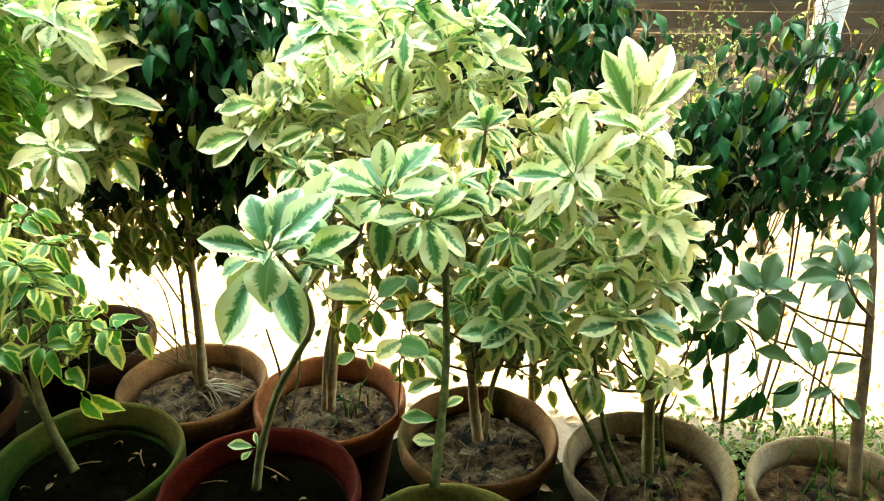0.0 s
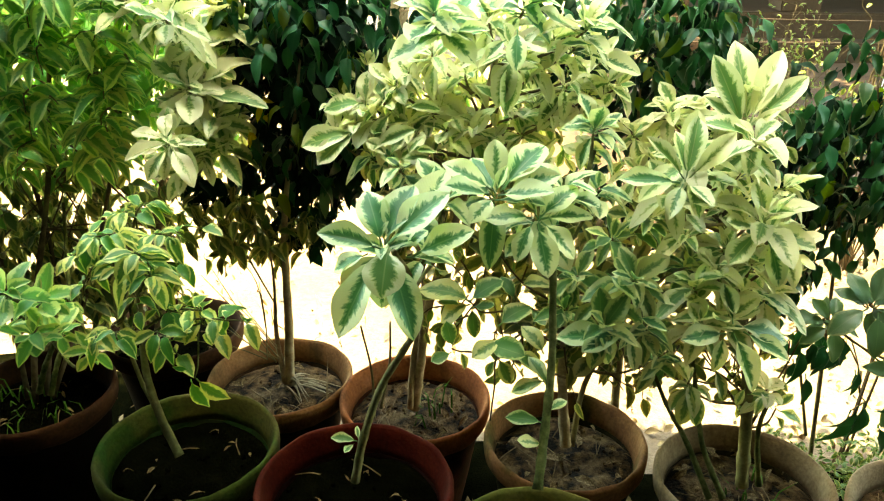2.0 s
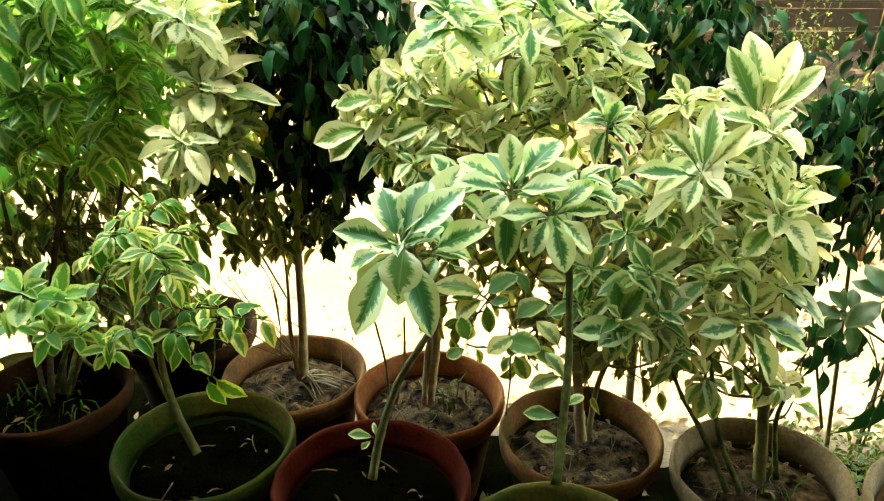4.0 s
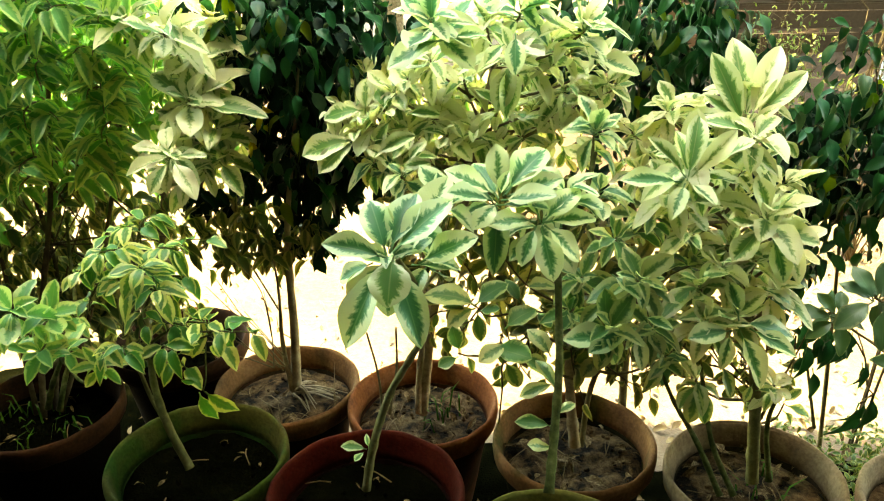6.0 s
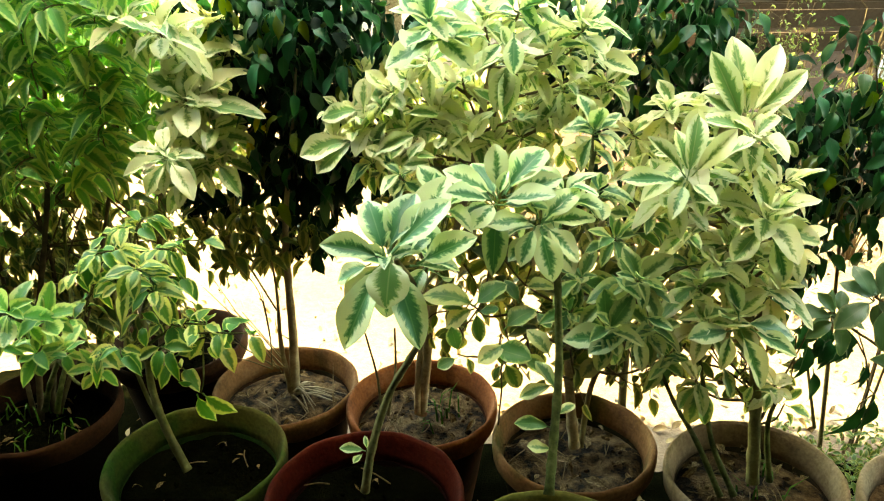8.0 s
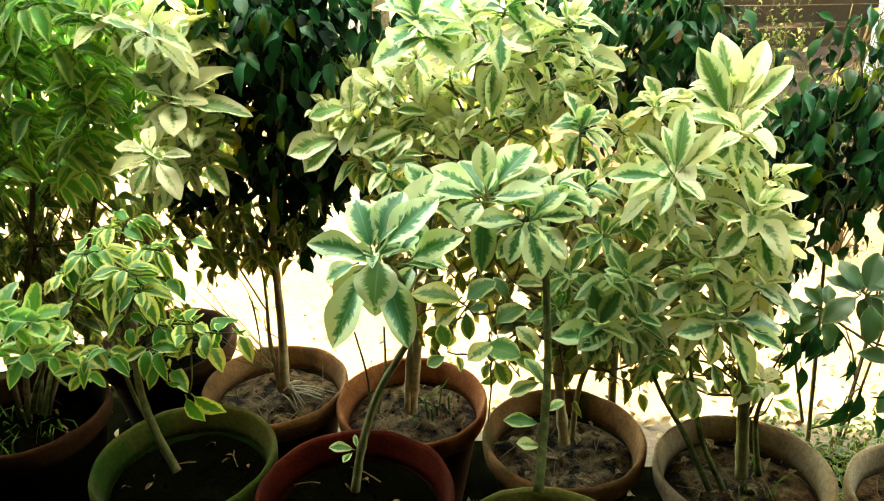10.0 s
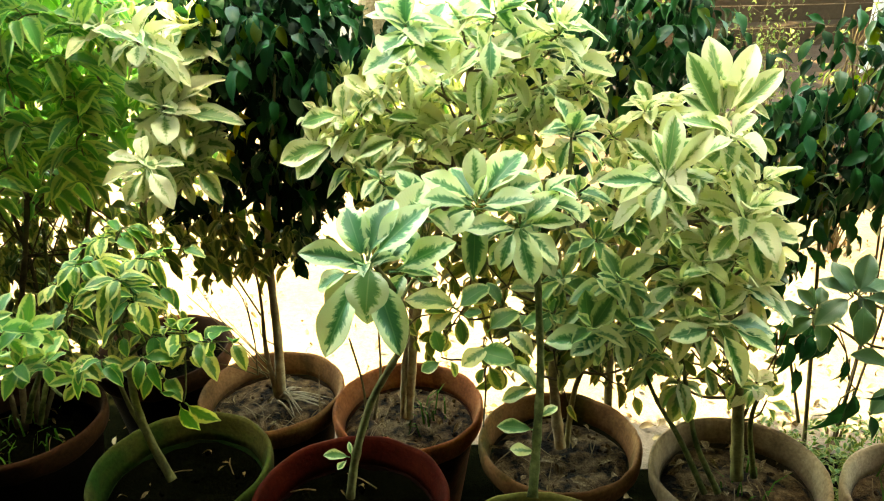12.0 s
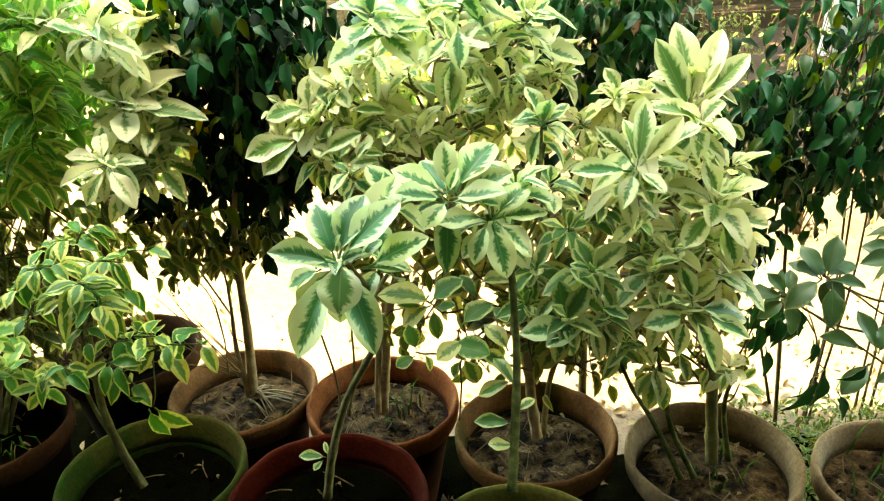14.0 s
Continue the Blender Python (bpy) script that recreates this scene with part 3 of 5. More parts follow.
    tagged(part("loose_soil", bm, soil_mat), kind="stuff").parent = soil
    for _ in range(crumbs):
        a, q = random.uniform(0, 6.28), 0.74 * r * math.sqrt(random.random())
        ob = new("dead_leaf", random.choice(sheets(SLIM, DEAD_LEAF)))
        ob.parent = soil
        way = Vector((random.uniform(-1, 1), random.uniform(-1, 1), random.uniform(-0.05, 0.25)))
        ob.matrix_basis = leaf_pose((q * math.cos(a), q * math.sin(a), top + 0.02), way, ball() * 0.6 + Vector((0, 0, 1)), random.uniform(0.3, 1.0) * litter, random.uniform(0.5, 1.0))
    for _ in range(crumbs // 3):
        a, q, t = random.uniform(0, 6.28), 0.6 * r * math.sqrt(random.random()), random.uniform(0, 6.28)
        p0 = Vector((q * math.cos(a), q * math.sin(a), top + 0.014))
        p1 = p0 + Vector((math.cos(t), math.sin(t), random.uniform(-0.05, 0.12))) * random.uniform(0.03, 0.08)
        bm = bmesh.new()
        tube(bm, curve_points([p0, (p0 + p1) / 2 + ball() * 0.006, p1], 2), 0.0013, 0.0008, 4)
        part("stick", bm, STICK).parent = soil
    return pot


POTS = {}
for key, x, y, h, r, mat, label, soil_mat, crumbs in (
        ("A", -0.346, 1.485, 0.28, 0.163, CLAY_A, "weathered ochre clay pot with dry soil and bare roots", SOIL_DRY, 14),
        ("B", -0.034, 1.415, 0.28, 0.165, CLAY_B, "red-orange clay pot with dry littered soil", SOIL_DRY, 34),
        ("C", 0.275, 1.272, 0.29, 0.161, CLAY_C, "brown clay pot with green algae on its side", SOIL_DRY, 26),
        ("D", 0.588, 1.158, 0.30, 0.160, CLAY_D, "dusty grey-brown clay pot with dry leaves in it", SOIL_DRY, 26),
        ("E", 0.925, 1.09, 0.28, 0.165, CLAY_E, "pale grey-brown clay pot among grass", SOIL_DRY, 30),
        ("F1", -0.415, 1.11, 0.38, 0.159, CLAY_GREEN, "tall clay pot grown over with green algae", SOIL_DAMP_SHADED, 9),
        ("F2", -0.105, 1.02, 0.38, 0.165, CLAY_DEEP, "tall deep red clay pot with damp dark soil", SOIL_DAMP_SHADED, 10),
        ("F3", 0.193, 0.885, 0.36, 0.165, CLAY_OLIVE, "olive-stained clay pot with damp dark soil", SOIL_DAMP_SHADED, 10),
        ("L0", -0.645, 1.645, 0.30, 0.165, CLAY_DARK_SHADE, "brown clay pot standing in deep shade", SOIL_DAMP_SHADED, 12),
        ("L1", -0.85, 1.37, 0.30, 0.165, CLAY_DARK_SHADE, "dark brown clay pot overgrown with young grass", SOIL_DAMP_SHADED, 10)):
    POTS[key] = flower_pot(x, y, h, r, mat, label, soil_mat, 0.055, crumbs, 0.03 if soil_mat == SOIL_DAMP_SHADED else 0.055)


def planted(name, key, label, category="plant", group="potted rubber plants"):
    p = POTS[key]
    x, y = p.location.x, p.location.y
    top = {"A": .23, "B": .23, "C": .24, "D": .25, "E": .23, "F1": .33, "F2": .33, "F3": .31, "L0": .25, "L1": .25}[key]
    return base_of(name, x, y, top + 0.008, label, category, group)


def shoots(plant, meshes, bark, line, tips, sprays=3, thick=0.0024):
    """Branches from the nearest fitting place on the trunk to each tip (x, y, z, leaves, leaf length)."""
    for x, y, z, count, length in tips:
        tip = Vector((x, y, z))
        root = min(line, key=lambda q: (q - tip).length + max(0, q.z - tip.z + 0.08) * 3)
        shoot(plant, meshes, bark, root, tip, count + 2, length * 0.9, thick=thick, sprays=sprays + 1)


# ---- plants: the front row ----
plant = planted("rubber_plant", "F2", "young variegated rubber plant with large pale-edged leaves")
line = stem(plant, [(-0.090, 0.948, 0.445), (-0.076, 0.959, 0.519), (-0.049, 0.975, 0.600), (-0.015, 0.972, 0.665), (0.010, 0.965, 0.720), (-0.001, 0.960, 0.785), (-0.023, 0.943, 0.835)], 0.0068, 0.0036, OLIVE_STEM)
stem(plant, [(0.001, 0.972, 0.761), (0.018, 1.012, 0.776), (0.062, 1.042, 0.815), (0.109, 1.038, 0.875)], 0.003, 0.0024, OLIVE_STEM, "branch")
big = sheets(BROAD, PALE)
flat = sheets(LARGE, PALE)
set_leaves(plant, flat, [((-0.037, 0.932, 0.848), (-0.058, 0.972, 0.916)), ((-0.032, 0.933, 0.850), (-0.002, 0.998, 0.919)), ((-0.027, 0.933, 0.850), (0.042, 0.966, 0.916)), ((-0.002, 0.985, 0.841), (0.040, 1.052, 0.913)), ((-0.038, 0.921, 0.848), (-0.110, 0.910, 0.882)),
                         ((0.005, 0.947, 0.828), (0.075, 0.937, 0.874)), ((-0.058, 0.944, 0.829), (-0.108, 0.961, 0.798)),
                         ((-0.006, 0.963, 0.817), (0.062, 0.994, 0.805)), ((-0.034, 0.942, 0.846), (-0.040, 0.970, 0.885)), ((-0.019, 0.948, 0.833), (0.018, 0.974, 0.862))])
set_leaves(plant, flat, [((0.112, 1.035, 0.893), (0.110, 1.072, 0.951)), ((0.122, 1.036, 0.892), (0.182, 1.097, 0.951)), ((0.106, 1.024, 0.893), (0.043, 1.029, 0.935)), ((0.102, 1.012, 0.890), (0.047, 0.978, 0.918)), ((0.116, 1.022, 0.886), (0.183, 0.991, 0.908)), ((0.125, 1.034, 0.888), (0.199, 1.048, 0.911)),
                         ((0.111, 1.042, 0.883), (0.080, 1.102, 0.923)), ((0.119, 1.053, 0.883), (0.146, 1.104, 0.921)), ((0.109, 1.019, 0.882), (0.079, 0.972, 0.878)), ((0.113, 1.025, 0.893), (0.122, 1.029, 0.927)), ((0.103, 1.047, 0.871), (0.055, 1.071, 0.856))])
set_leaves(plant, flat, [((-0.038, 0.928, 0.840), (-0.092, 0.857, 0.760)), ((-0.026, 0.927, 0.837), (0.013, 0.852, 0.762))], wide=0.84)
set_leaves(plant, [sheets(LARGE, CREAM)[1]], [((-0.026, 0.917, 0.851), (-0.031, 0.859, 0.819))], up=(0, -1, 0.35), wide=1.45)
set_leaves(plant, [flat[2]], [((-0.041, 0.946, 0.831), (-0.094, 0.932, 0.780)), ((-0.034, 0.946, 0.830), (-0.040, 0.934, 0.754))], wide=0.9)
rosette(plant, big, (-0.033, 0.939, 0.839), (0.0, -0.5, 0.85), 7, 0.055, 95)
rosette(plant, big, (0.016, 0.985, 0.815), (0.3, -0.3, 0.85), 5, 0.07, 100)
rosette(plant, big, (0.112, 1.060, 0.875), (0.05, -0.3, 0.95), 6, 0.08, 100)
shoots(plant, big, GREEN_STEM, line, [(0.039, 1.074, 0.864, 8, 0.085)], 0)
set_leaves(plant, sheets(BROAD, SOFT), [((-0.085, 0.949, 0.521), (-0.114, 0.935, 0.543)), ((-0.082, 0.950, 0.523), (-0.085, 0.958, 0.541)), ((-0.089, 0.947, 0.517), (-0.099, 0.926, 0.520))], wide=0.9)

plant = planted("rubber_plant", "F3", "slender variegated rubber plant with a green stem")
line = stem(plant, [(0.176, 0.853, 0.524), (0.186, 0.902, 0.584), (0.196, 0.958, 0.659), (0.197, 1.012, 0.756), (0.199, 1.038, 0.815), (0.238, 1.100, 0.851), (0.264, 1.169, 0.907)], 0.0068, 0.0035, GREEN_STEM)
shoots(plant, big, GREEN_STEM, line, [(0.175, 1.059, 0.841, 6, 0.075), (0.266, 1.195, 0.940, 10, 0.065), (0.211, 1.087, 0.874, 7, 0.075), (0.268, 1.128, 0.862, 8, 0.06)], 0)
set_leaves(plant, sheets(BROAD, SOFT), [((0.183, 0.911, 0.592), (0.137, 0.902, 0.613)), ((0.184, 0.895, 0.568), (0.147, 0.878, 0.584)), ((0.190, 0.922, 0.603), (0.218, 0.932, 0.623)), ((0.191, 0.940, 0.632), (0.170, 0.963, 0.674)), ((0.189, 0.948, 0.637), (0.140, 0.933, 0.634))], wide=0.85)

set_leaves(plant, flat, [((0.162, 1.030, 0.851), (0.102, 1.004, 0.872)), ((0.163, 1.018, 0.848), (0.137, 0.972, 0.820)), ((0.171, 1.017, 0.845), (0.184, 0.963, 0.795)), ((0.176, 1.019, 0.849), (0.230, 0.995, 0.814)), ((0.174, 1.031, 0.851), (0.226, 1.063, 0.892)), ((0.178, 1.030, 0.850), (0.251, 1.048, 0.857)),
                         ((0.167, 1.033, 0.856), (0.160, 1.069, 0.890)), ((0.264, 1.183, 0.939), (0.218, 1.176, 0.952)), ((0.266, 1.185, 0.942), (0.279, 1.208, 0.968)), ((0.271, 1.184, 0.939), (0.298, 1.191, 0.952)), ((0.268, 1.181, 0.934), (0.288, 1.145, 0.923)), ((0.273, 1.203, 0.933), (0.258, 1.212, 0.955))])

plant = planted("weeping_fig", "F1", "weeping variegated fig with drooping yellow-edged leaves", group="potted weeping figs")
line = stem(plant, [(-0.380, 0.998, 0.442), (-0.415, 1.025, 0.507), (-0.437, 1.052, 0.570), (-0.449, 1.090, 0.632), (-0.462, 1.124, 0.686), (-0.479, 1.168, 0.737)], 0.0072, 0.0035, OLIVE_STEM)
stem(plant, [(-0.404, 1.020, 0.482), (-0.448, 1.057, 0.533), (-0.464, 1.062, 0.596), (-0.472, 1.039, 0.642)], 0.0042, 0.0026, OLIVE_STEM, "branch")
slim = sheets(SLIM, WEEP)
for x, y, z, count, length in [(-0.501, 1.093, 0.768, 10, 0.055), (-0.418, 1.060, 0.758, 12, 0.06), (-0.397, 1.055, 0.722, 9, 0.055), (-0.471, 1.078, 0.731, 10, 0.055), (-0.547, 1.097, 0.732, 9, 0.05), (-0.393, 1.136, 0.756, 9, 0.05),
                               (-0.502, 1.201, 0.764, 10, 0.05), (-0.467, 1.230, 0.777, 9, 0.05), (-0.325, 1.074, 0.656, 7, 0.06), (-0.377, 1.013, 0.647, 5, 0.06), (-0.480, 1.006, 0.643, 8, 0.045), (-0.292, 1.052, 0.653, 4, 0.06),
                               (-0.378, 1.143, 0.696, 8, 0.05), (-0.374, 1.070, 0.653, 6, 0.05)]:
    tip = Vector((x, y, z))
    root = min(line, key=lambda q: (q - tip).length + max(0, q.z - tip.z) * 1.5)
    weeping_twig(plant, sheets(ARCH, WEEP), GREEN_STEM, root, tip + Vector((0, 0, 0.008)), count + 1, length * 0.82)
    if z > 0.62:
        end = tip + Vector((random.uniform(-0.045, 0.045), random.uniform(-0.03, 0.05), random.uniform(-0.06, 0.02)))
        weeping_twig(plant, sheets(ARCH, WEEP), GREEN_STEM, root + (tip - root) * 0.3, end, 4, length * 0.8, 0.0015)
stem(plant, [(-0.347, 1.064, 0.636), (-0.336, 1.017, 0.603), (-0.337, 1.000, 0.589)], 0.0015, 0.001, GREEN_STEM, "twig", 4, 5)
for a, b in (((-0.343, 0.999, 0.587), (-0.323, 0.971, 0.548)), ((-0.334, 1.000, 0.588), (-0.291, 0.977, 0.557)), ((-0.349, 1.009, 0.599), (-0.365, 0.996, 0.608))):
    add_leaf(plant, slim[:2], a, Vector(b) - Vector(a), (0, -1, 0.4), (Vector(b) - Vector(a)).length * 1.05)

soft = sheets(BROAD, SOFT)
yellow = sheets(BROAD, DROOP)
plant = planted("rubber_plant", "L1", "low variegated rubber plant rising from grass")
line = stem(plant, [(-0.734, 1.215, 0.402), (-0.708, 1.211, 0.463), (-0.668, 1.199, 0.532), (-0.645, 1.177, 0.604)], 0.006, 0.003, GREEN_STEM)
stem(plant, [(-0.712, 1.214, 0.397), (-0.695, 1.232, 0.461), (-0.678, 1.276, 0.534), (-0.713, 1.364, 0.612), (-0.749, 1.454, 0.696)], 0.0055, 0.003, GREEN_STEM, "trunk")
shoots(plant, yellow, GREEN_STEM, line, [(-0.620, 1.030, 0.714, 8, 0.07), (-0.597, 1.073, 0.684, 7, 0.06), (-0.607, 1.049, 0.631, 8, 0.055), (-0.593, 1.094, 0.608, 6, 0.055), (-0.523, 1.060, 0.597, 7, 0.05), (-0.673, 1.052, 0.646, 6, 0.055),
                                      (-0.635, 1.203, 0.612, 6, 0.05), (-0.687, 1.146, 0.611, 6, 0.05)], 1)

# ---- plants: the back row ----
cream = sheets(BROAD, CREAM)
plant = crowded = planted("rubber_plant", "B", "bushy variegated rubber plant with crowded cream leaves")
line = stem(plant, [(-0.033, 1.393, 0.259), (-0.020, 1.400, 0.372), (-0.008, 1.405, 0.479), (0.024, 1.399, 0.610), (0.060, 1.398, 0.729), (0.083, 1.395, 0.842), (0.104, 1.398, 0.946), (0.123, 1.374, 1.039)], 0.0105, 0.005, PALE_BARK)
stem(plant, [(-0.042, 1.377, 0.271), (-0.035, 1.405, 0.383), (-0.015, 1.431, 0.491), (-0.021, 1.429, 0.634), (-0.037, 1.412, 0.772)], 0.007, 0.004, PALE_BARK, "branch")
for a, b in (((-0.103, 1.267, 0.328), (-0.123, 1.270, 0.533)), ((-0.091, 1.275, 0.343), (-0.076, 1.345, 0.501))):
    stem(plant, [a, (Vector(a) + Vector(b)) / 2 + Vector((0.008, 0, 0)), b], 0.003, 0.002, TWIG, "twig", 5, 6)
shoots(plant, cream, TWIG, line, [(-0.029, 1.360, 0.876, 9, 0.07), (-0.104, 1.372, 0.910, 10, 0.07), (0.031, 1.457, 0.939, 9, 0.075), (-0.063, 1.394, 0.956, 10, 0.07), (0.006, 1.381, 1.016, 10, 0.075), (0.103, 1.337, 1.081, 10, 0.08),
                                  (0.141, 1.265, 1.038, 9, 0.085), (-0.161, 1.418, 0.921, 9, 0.065), (-0.181, 1.411, 0.859, 8, 0.055), (0.083, 1.353, 0.896, 9, 0.07), (0.243, 1.389, 0.960, 10, 0.075), (0.309, 1.413, 1.008, 8, 0.08),
                                  (0.261, 1.310, 1.077, 9, 0.085), (0.197, 1.417, 0.929, 10, 0.07), (0.215, 1.381, 1.045, 9, 0.08)], 4)
shoots(plant, big, TWIG, line, [(0.015, 1.241, 1.097, 9, 0.095), (-0.046, 1.297, 0.833, 8, 0.06), (0.159, 1.351, 1.105, 8, 0.09), (-0.105, 1.380, 0.829, 8, 0.06)], 4)
set_leaves(plant, flat, [((0.033, 1.231, 1.071), (-0.052, 1.188, 1.058)), ((0.032, 1.233, 1.076), (-0.027, 1.266, 1.133)), ((0.040, 1.235, 1.078), (0.074, 1.284, 1.136)), ((0.045, 1.232, 1.072), (0.099, 1.230, 1.086)), ((0.142, 1.207, 1.080), (0.138, 1.155, 1.036)), ((0.125, 1.211, 1.065), (0.096, 1.180, 1.048)),
                         ((0.262, 1.308, 1.071), (0.248, 1.320, 1.099)), ((0.266, 1.308, 1.072), (0.292, 1.322, 1.100)), ((0.265, 1.297, 1.046), (0.219, 1.287, 1.054)), ((0.270, 1.290, 1.031), (0.347, 1.283, 1.007)), ((0.147, 1.295, 1.103), (0.129, 1.310, 1.141)), ((0.156, 1.295, 1.103), (0.219, 1.310, 1.131))])
white = sheets(BROAD[:5], CREAM)
set_leaves(plant, white, [((-0.114, 1.377, 0.923), (-0.113, 1.403, 0.980)), ((-0.106, 1.378, 0.924), (-0.078, 1.409, 0.991)), ((-0.119, 1.379, 0.927), (-0.178, 1.349, 0.939)), ((-0.166, 1.355, 0.878), (-0.170, 1.374, 0.923)), ((-0.015, 1.367, 0.938), (-0.059, 1.389, 1.017)), ((-0.008, 1.390, 0.940), (0.069, 1.354, 0.925)),
                          ((-0.130, 1.358, 0.881), (-0.222, 1.325, 0.867)), ((-0.130, 1.356, 0.877), (-0.193, 1.299, 0.854)), ((0.117, 1.345, 0.875), (0.137, 1.348, 0.904)), ((0.112, 1.344, 0.872), (0.070, 1.324, 0.882)), ((0.195, 1.353, 0.983), (0.212, 1.318, 0.952)), ((0.239, 1.359, 0.991), (0.287, 1.368, 1.007)),
                          ((-0.020, 1.291, 0.866), (0.010, 1.276, 0.878)), ((-0.030, 1.288, 0.861), (-0.024, 1.269, 0.892)), ((-0.014, 1.326, 0.895), (-0.072, 1.280, 0.898)), ((-0.067, 1.354, 0.914), (-0.100, 1.318, 0.887)), ((0.009, 1.288, 0.856), (-0.031, 1.269, 0.867)), ((-0.129, 1.375, 0.920), (-0.149, 1.385, 0.944)),
                          ((-0.035, 1.339, 0.928), (0.015, 1.328, 0.946)), ((-0.006, 1.346, 0.915), (0.034, 1.362, 0.946)), ((0.023, 1.365, 0.930), (0.034, 1.388, 0.980)), ((0.063, 1.334, 0.881), (0.045, 1.350, 0.918)), ((0.072, 1.333, 0.877), (0.103, 1.344, 0.923)), ((0.192, 1.359, 0.897), (0.162, 1.362, 0.933)),
                          ((0.203, 1.360, 0.900), (0.218, 1.383, 0.949)), ((0.207, 1.357, 0.892), (0.261, 1.363, 0.925)), ((0.166, 1.344, 0.966), (0.176, 1.364, 1.010)), ((0.227, 1.346, 1.013), (0.189, 1.360, 1.049)), ((0.314, 1.371, 0.962), (0.352, 1.350, 0.959)), ((0.310, 1.373, 0.967), (0.340, 1.390, 1.002)),
                          ((0.277, 1.249, 0.863), (0.233, 1.262, 0.897)), ((0.279, 1.251, 0.867), (0.259, 1.273, 0.919)), ((-0.067, 1.314, 0.849), (-0.106, 1.325, 0.877)), ((-0.065, 1.314, 0.849), (-0.046, 1.335, 0.894))], up=(0, -0.75, 0.7))
shoots(plant, white, TWIG, line, [(-0.078, 1.371, 0.931, 6, 0.055), (-0.130, 1.363, 0.893, 6, 0.055), (0.007, 1.378, 0.912, 7, 0.055), (0.064, 1.389, 0.979, 6, 0.06), (0.123, 1.371, 0.932, 7, 0.055), (0.169, 1.371, 0.879, 7, 0.055), (0.218, 1.368, 0.915, 7, 0.055),
                                  (0.283, 1.386, 0.949, 7, 0.06), (0.333, 1.394, 0.962, 6, 0.06), (0.246, 1.356, 1.034, 6, 0.065), (-0.036, 1.385, 0.982, 6, 0.055), (0.033, 1.347, 0.889, 7, 0.055), (0.181, 1.360, 1.001, 6, 0.06), (-0.078, 1.345, 0.871, 6, 0.05)], 1)
leaf_mass(plant, BROAD, PALE_MASS, cloud((0.062, 1.527, 0.895), (0.27, 0.12, 0.2), 480) + [], 0.055)
leaf_mass(plant, BROAD, OLD_SHADE_MASS, cloud((0.104, 1.465, 0.702), (0.24, 0.1, 0.11), 230) + cloud((0.001, 1.420, 0.612), (0.12, 0.1, 0.08), 40), 0.055)

plant = leafy_bush = planted("rubber_plant", "C", "leafy variegated rubber plant in a dense round bush")
line = stem(plant, [(0.272, 1.238, 0.295), (0.262, 1.257, 0.387), (0.258, 1.274, 0.477), (0.266, 1.283, 0.569), (0.285, 1.303, 0.663), (0.313, 1.315, 0.736)], 0.011, 0.005, PALE_BARK)
stem(plant, [(0.285, 1.247, 0.288), (0.305, 1.280, 0.410), (0.349, 1.269, 0.529), (0.383, 1.268, 0.622)], 0.006, 0.004, TWIG, "branch")
shoots(plant, soft, TWIG, line, [(0.338, 1.129, 0.709, 9, 0.07), (0.292, 1.097, 0.641, 8, 0.075), (0.364, 1.117, 0.629, 8, 0.07), (0.318, 1.229, 0.739, 9, 0.065),
                                (0.457, 1.237, 0.692, 9, 0.07), (0.380, 1.265, 0.765, 9, 0.07), (0.243, 1.194, 0.618, 8, 0.06), (0.263, 1.218, 0.671, 8, 0.06), (0.406, 1.168, 0.543, 6, 0.06)], 4)
set_leaves(plant, flat, [((0.335, 1.095, 0.633), (0.339, 1.047, 0.597)), ((0.328, 1.098, 0.640), (0.256, 1.057, 0.628)), ((0.346, 1.106, 0.656), (0.387, 1.083, 0.648)), ((0.297, 1.131, 0.718), (0.338, 1.093, 0.701)), ((0.318, 1.090, 0.624), (0.220, 1.091, 0.635)), ((0.338, 1.129, 0.709), (0.307, 1.135, 0.726)), ((0.342, 1.128, 0.706), (0.339, 1.086, 0.685)), ((0.340, 1.138, 0.704), (0.379, 1.133, 0.714)),
                         ((0.327, 1.119, 0.638), (0.287, 1.125, 0.656))], wide=0.9)
for pts in ([(0.268, 1.266, 0.482), (0.191, 1.246, 0.544), (0.127, 1.193, 0.530), (0.077, 1.191, 0.531), (0.065, 1.191, 0.531), (0.049, 1.192, 0.536)], [(0.267, 1.275, 0.526), (0.191, 1.263, 0.581), (0.109, 1.238, 0.584), (0.080, 1.236, 0.607)], [(0.263, 1.257, 0.438), (0.188, 1.204, 0.498), (0.130, 1.155, 0.542), (0.125, 1.135, 0.498), (0.120, 1.144, 0.420)], [(0.266, 1.283, 0.569), (0.182, 1.279, 0.619), (0.135, 1.280, 0.676)]):
    stem(plant, pts, 0.0026, 0.0014, DRY_TWIG, "twig", 5, 6)
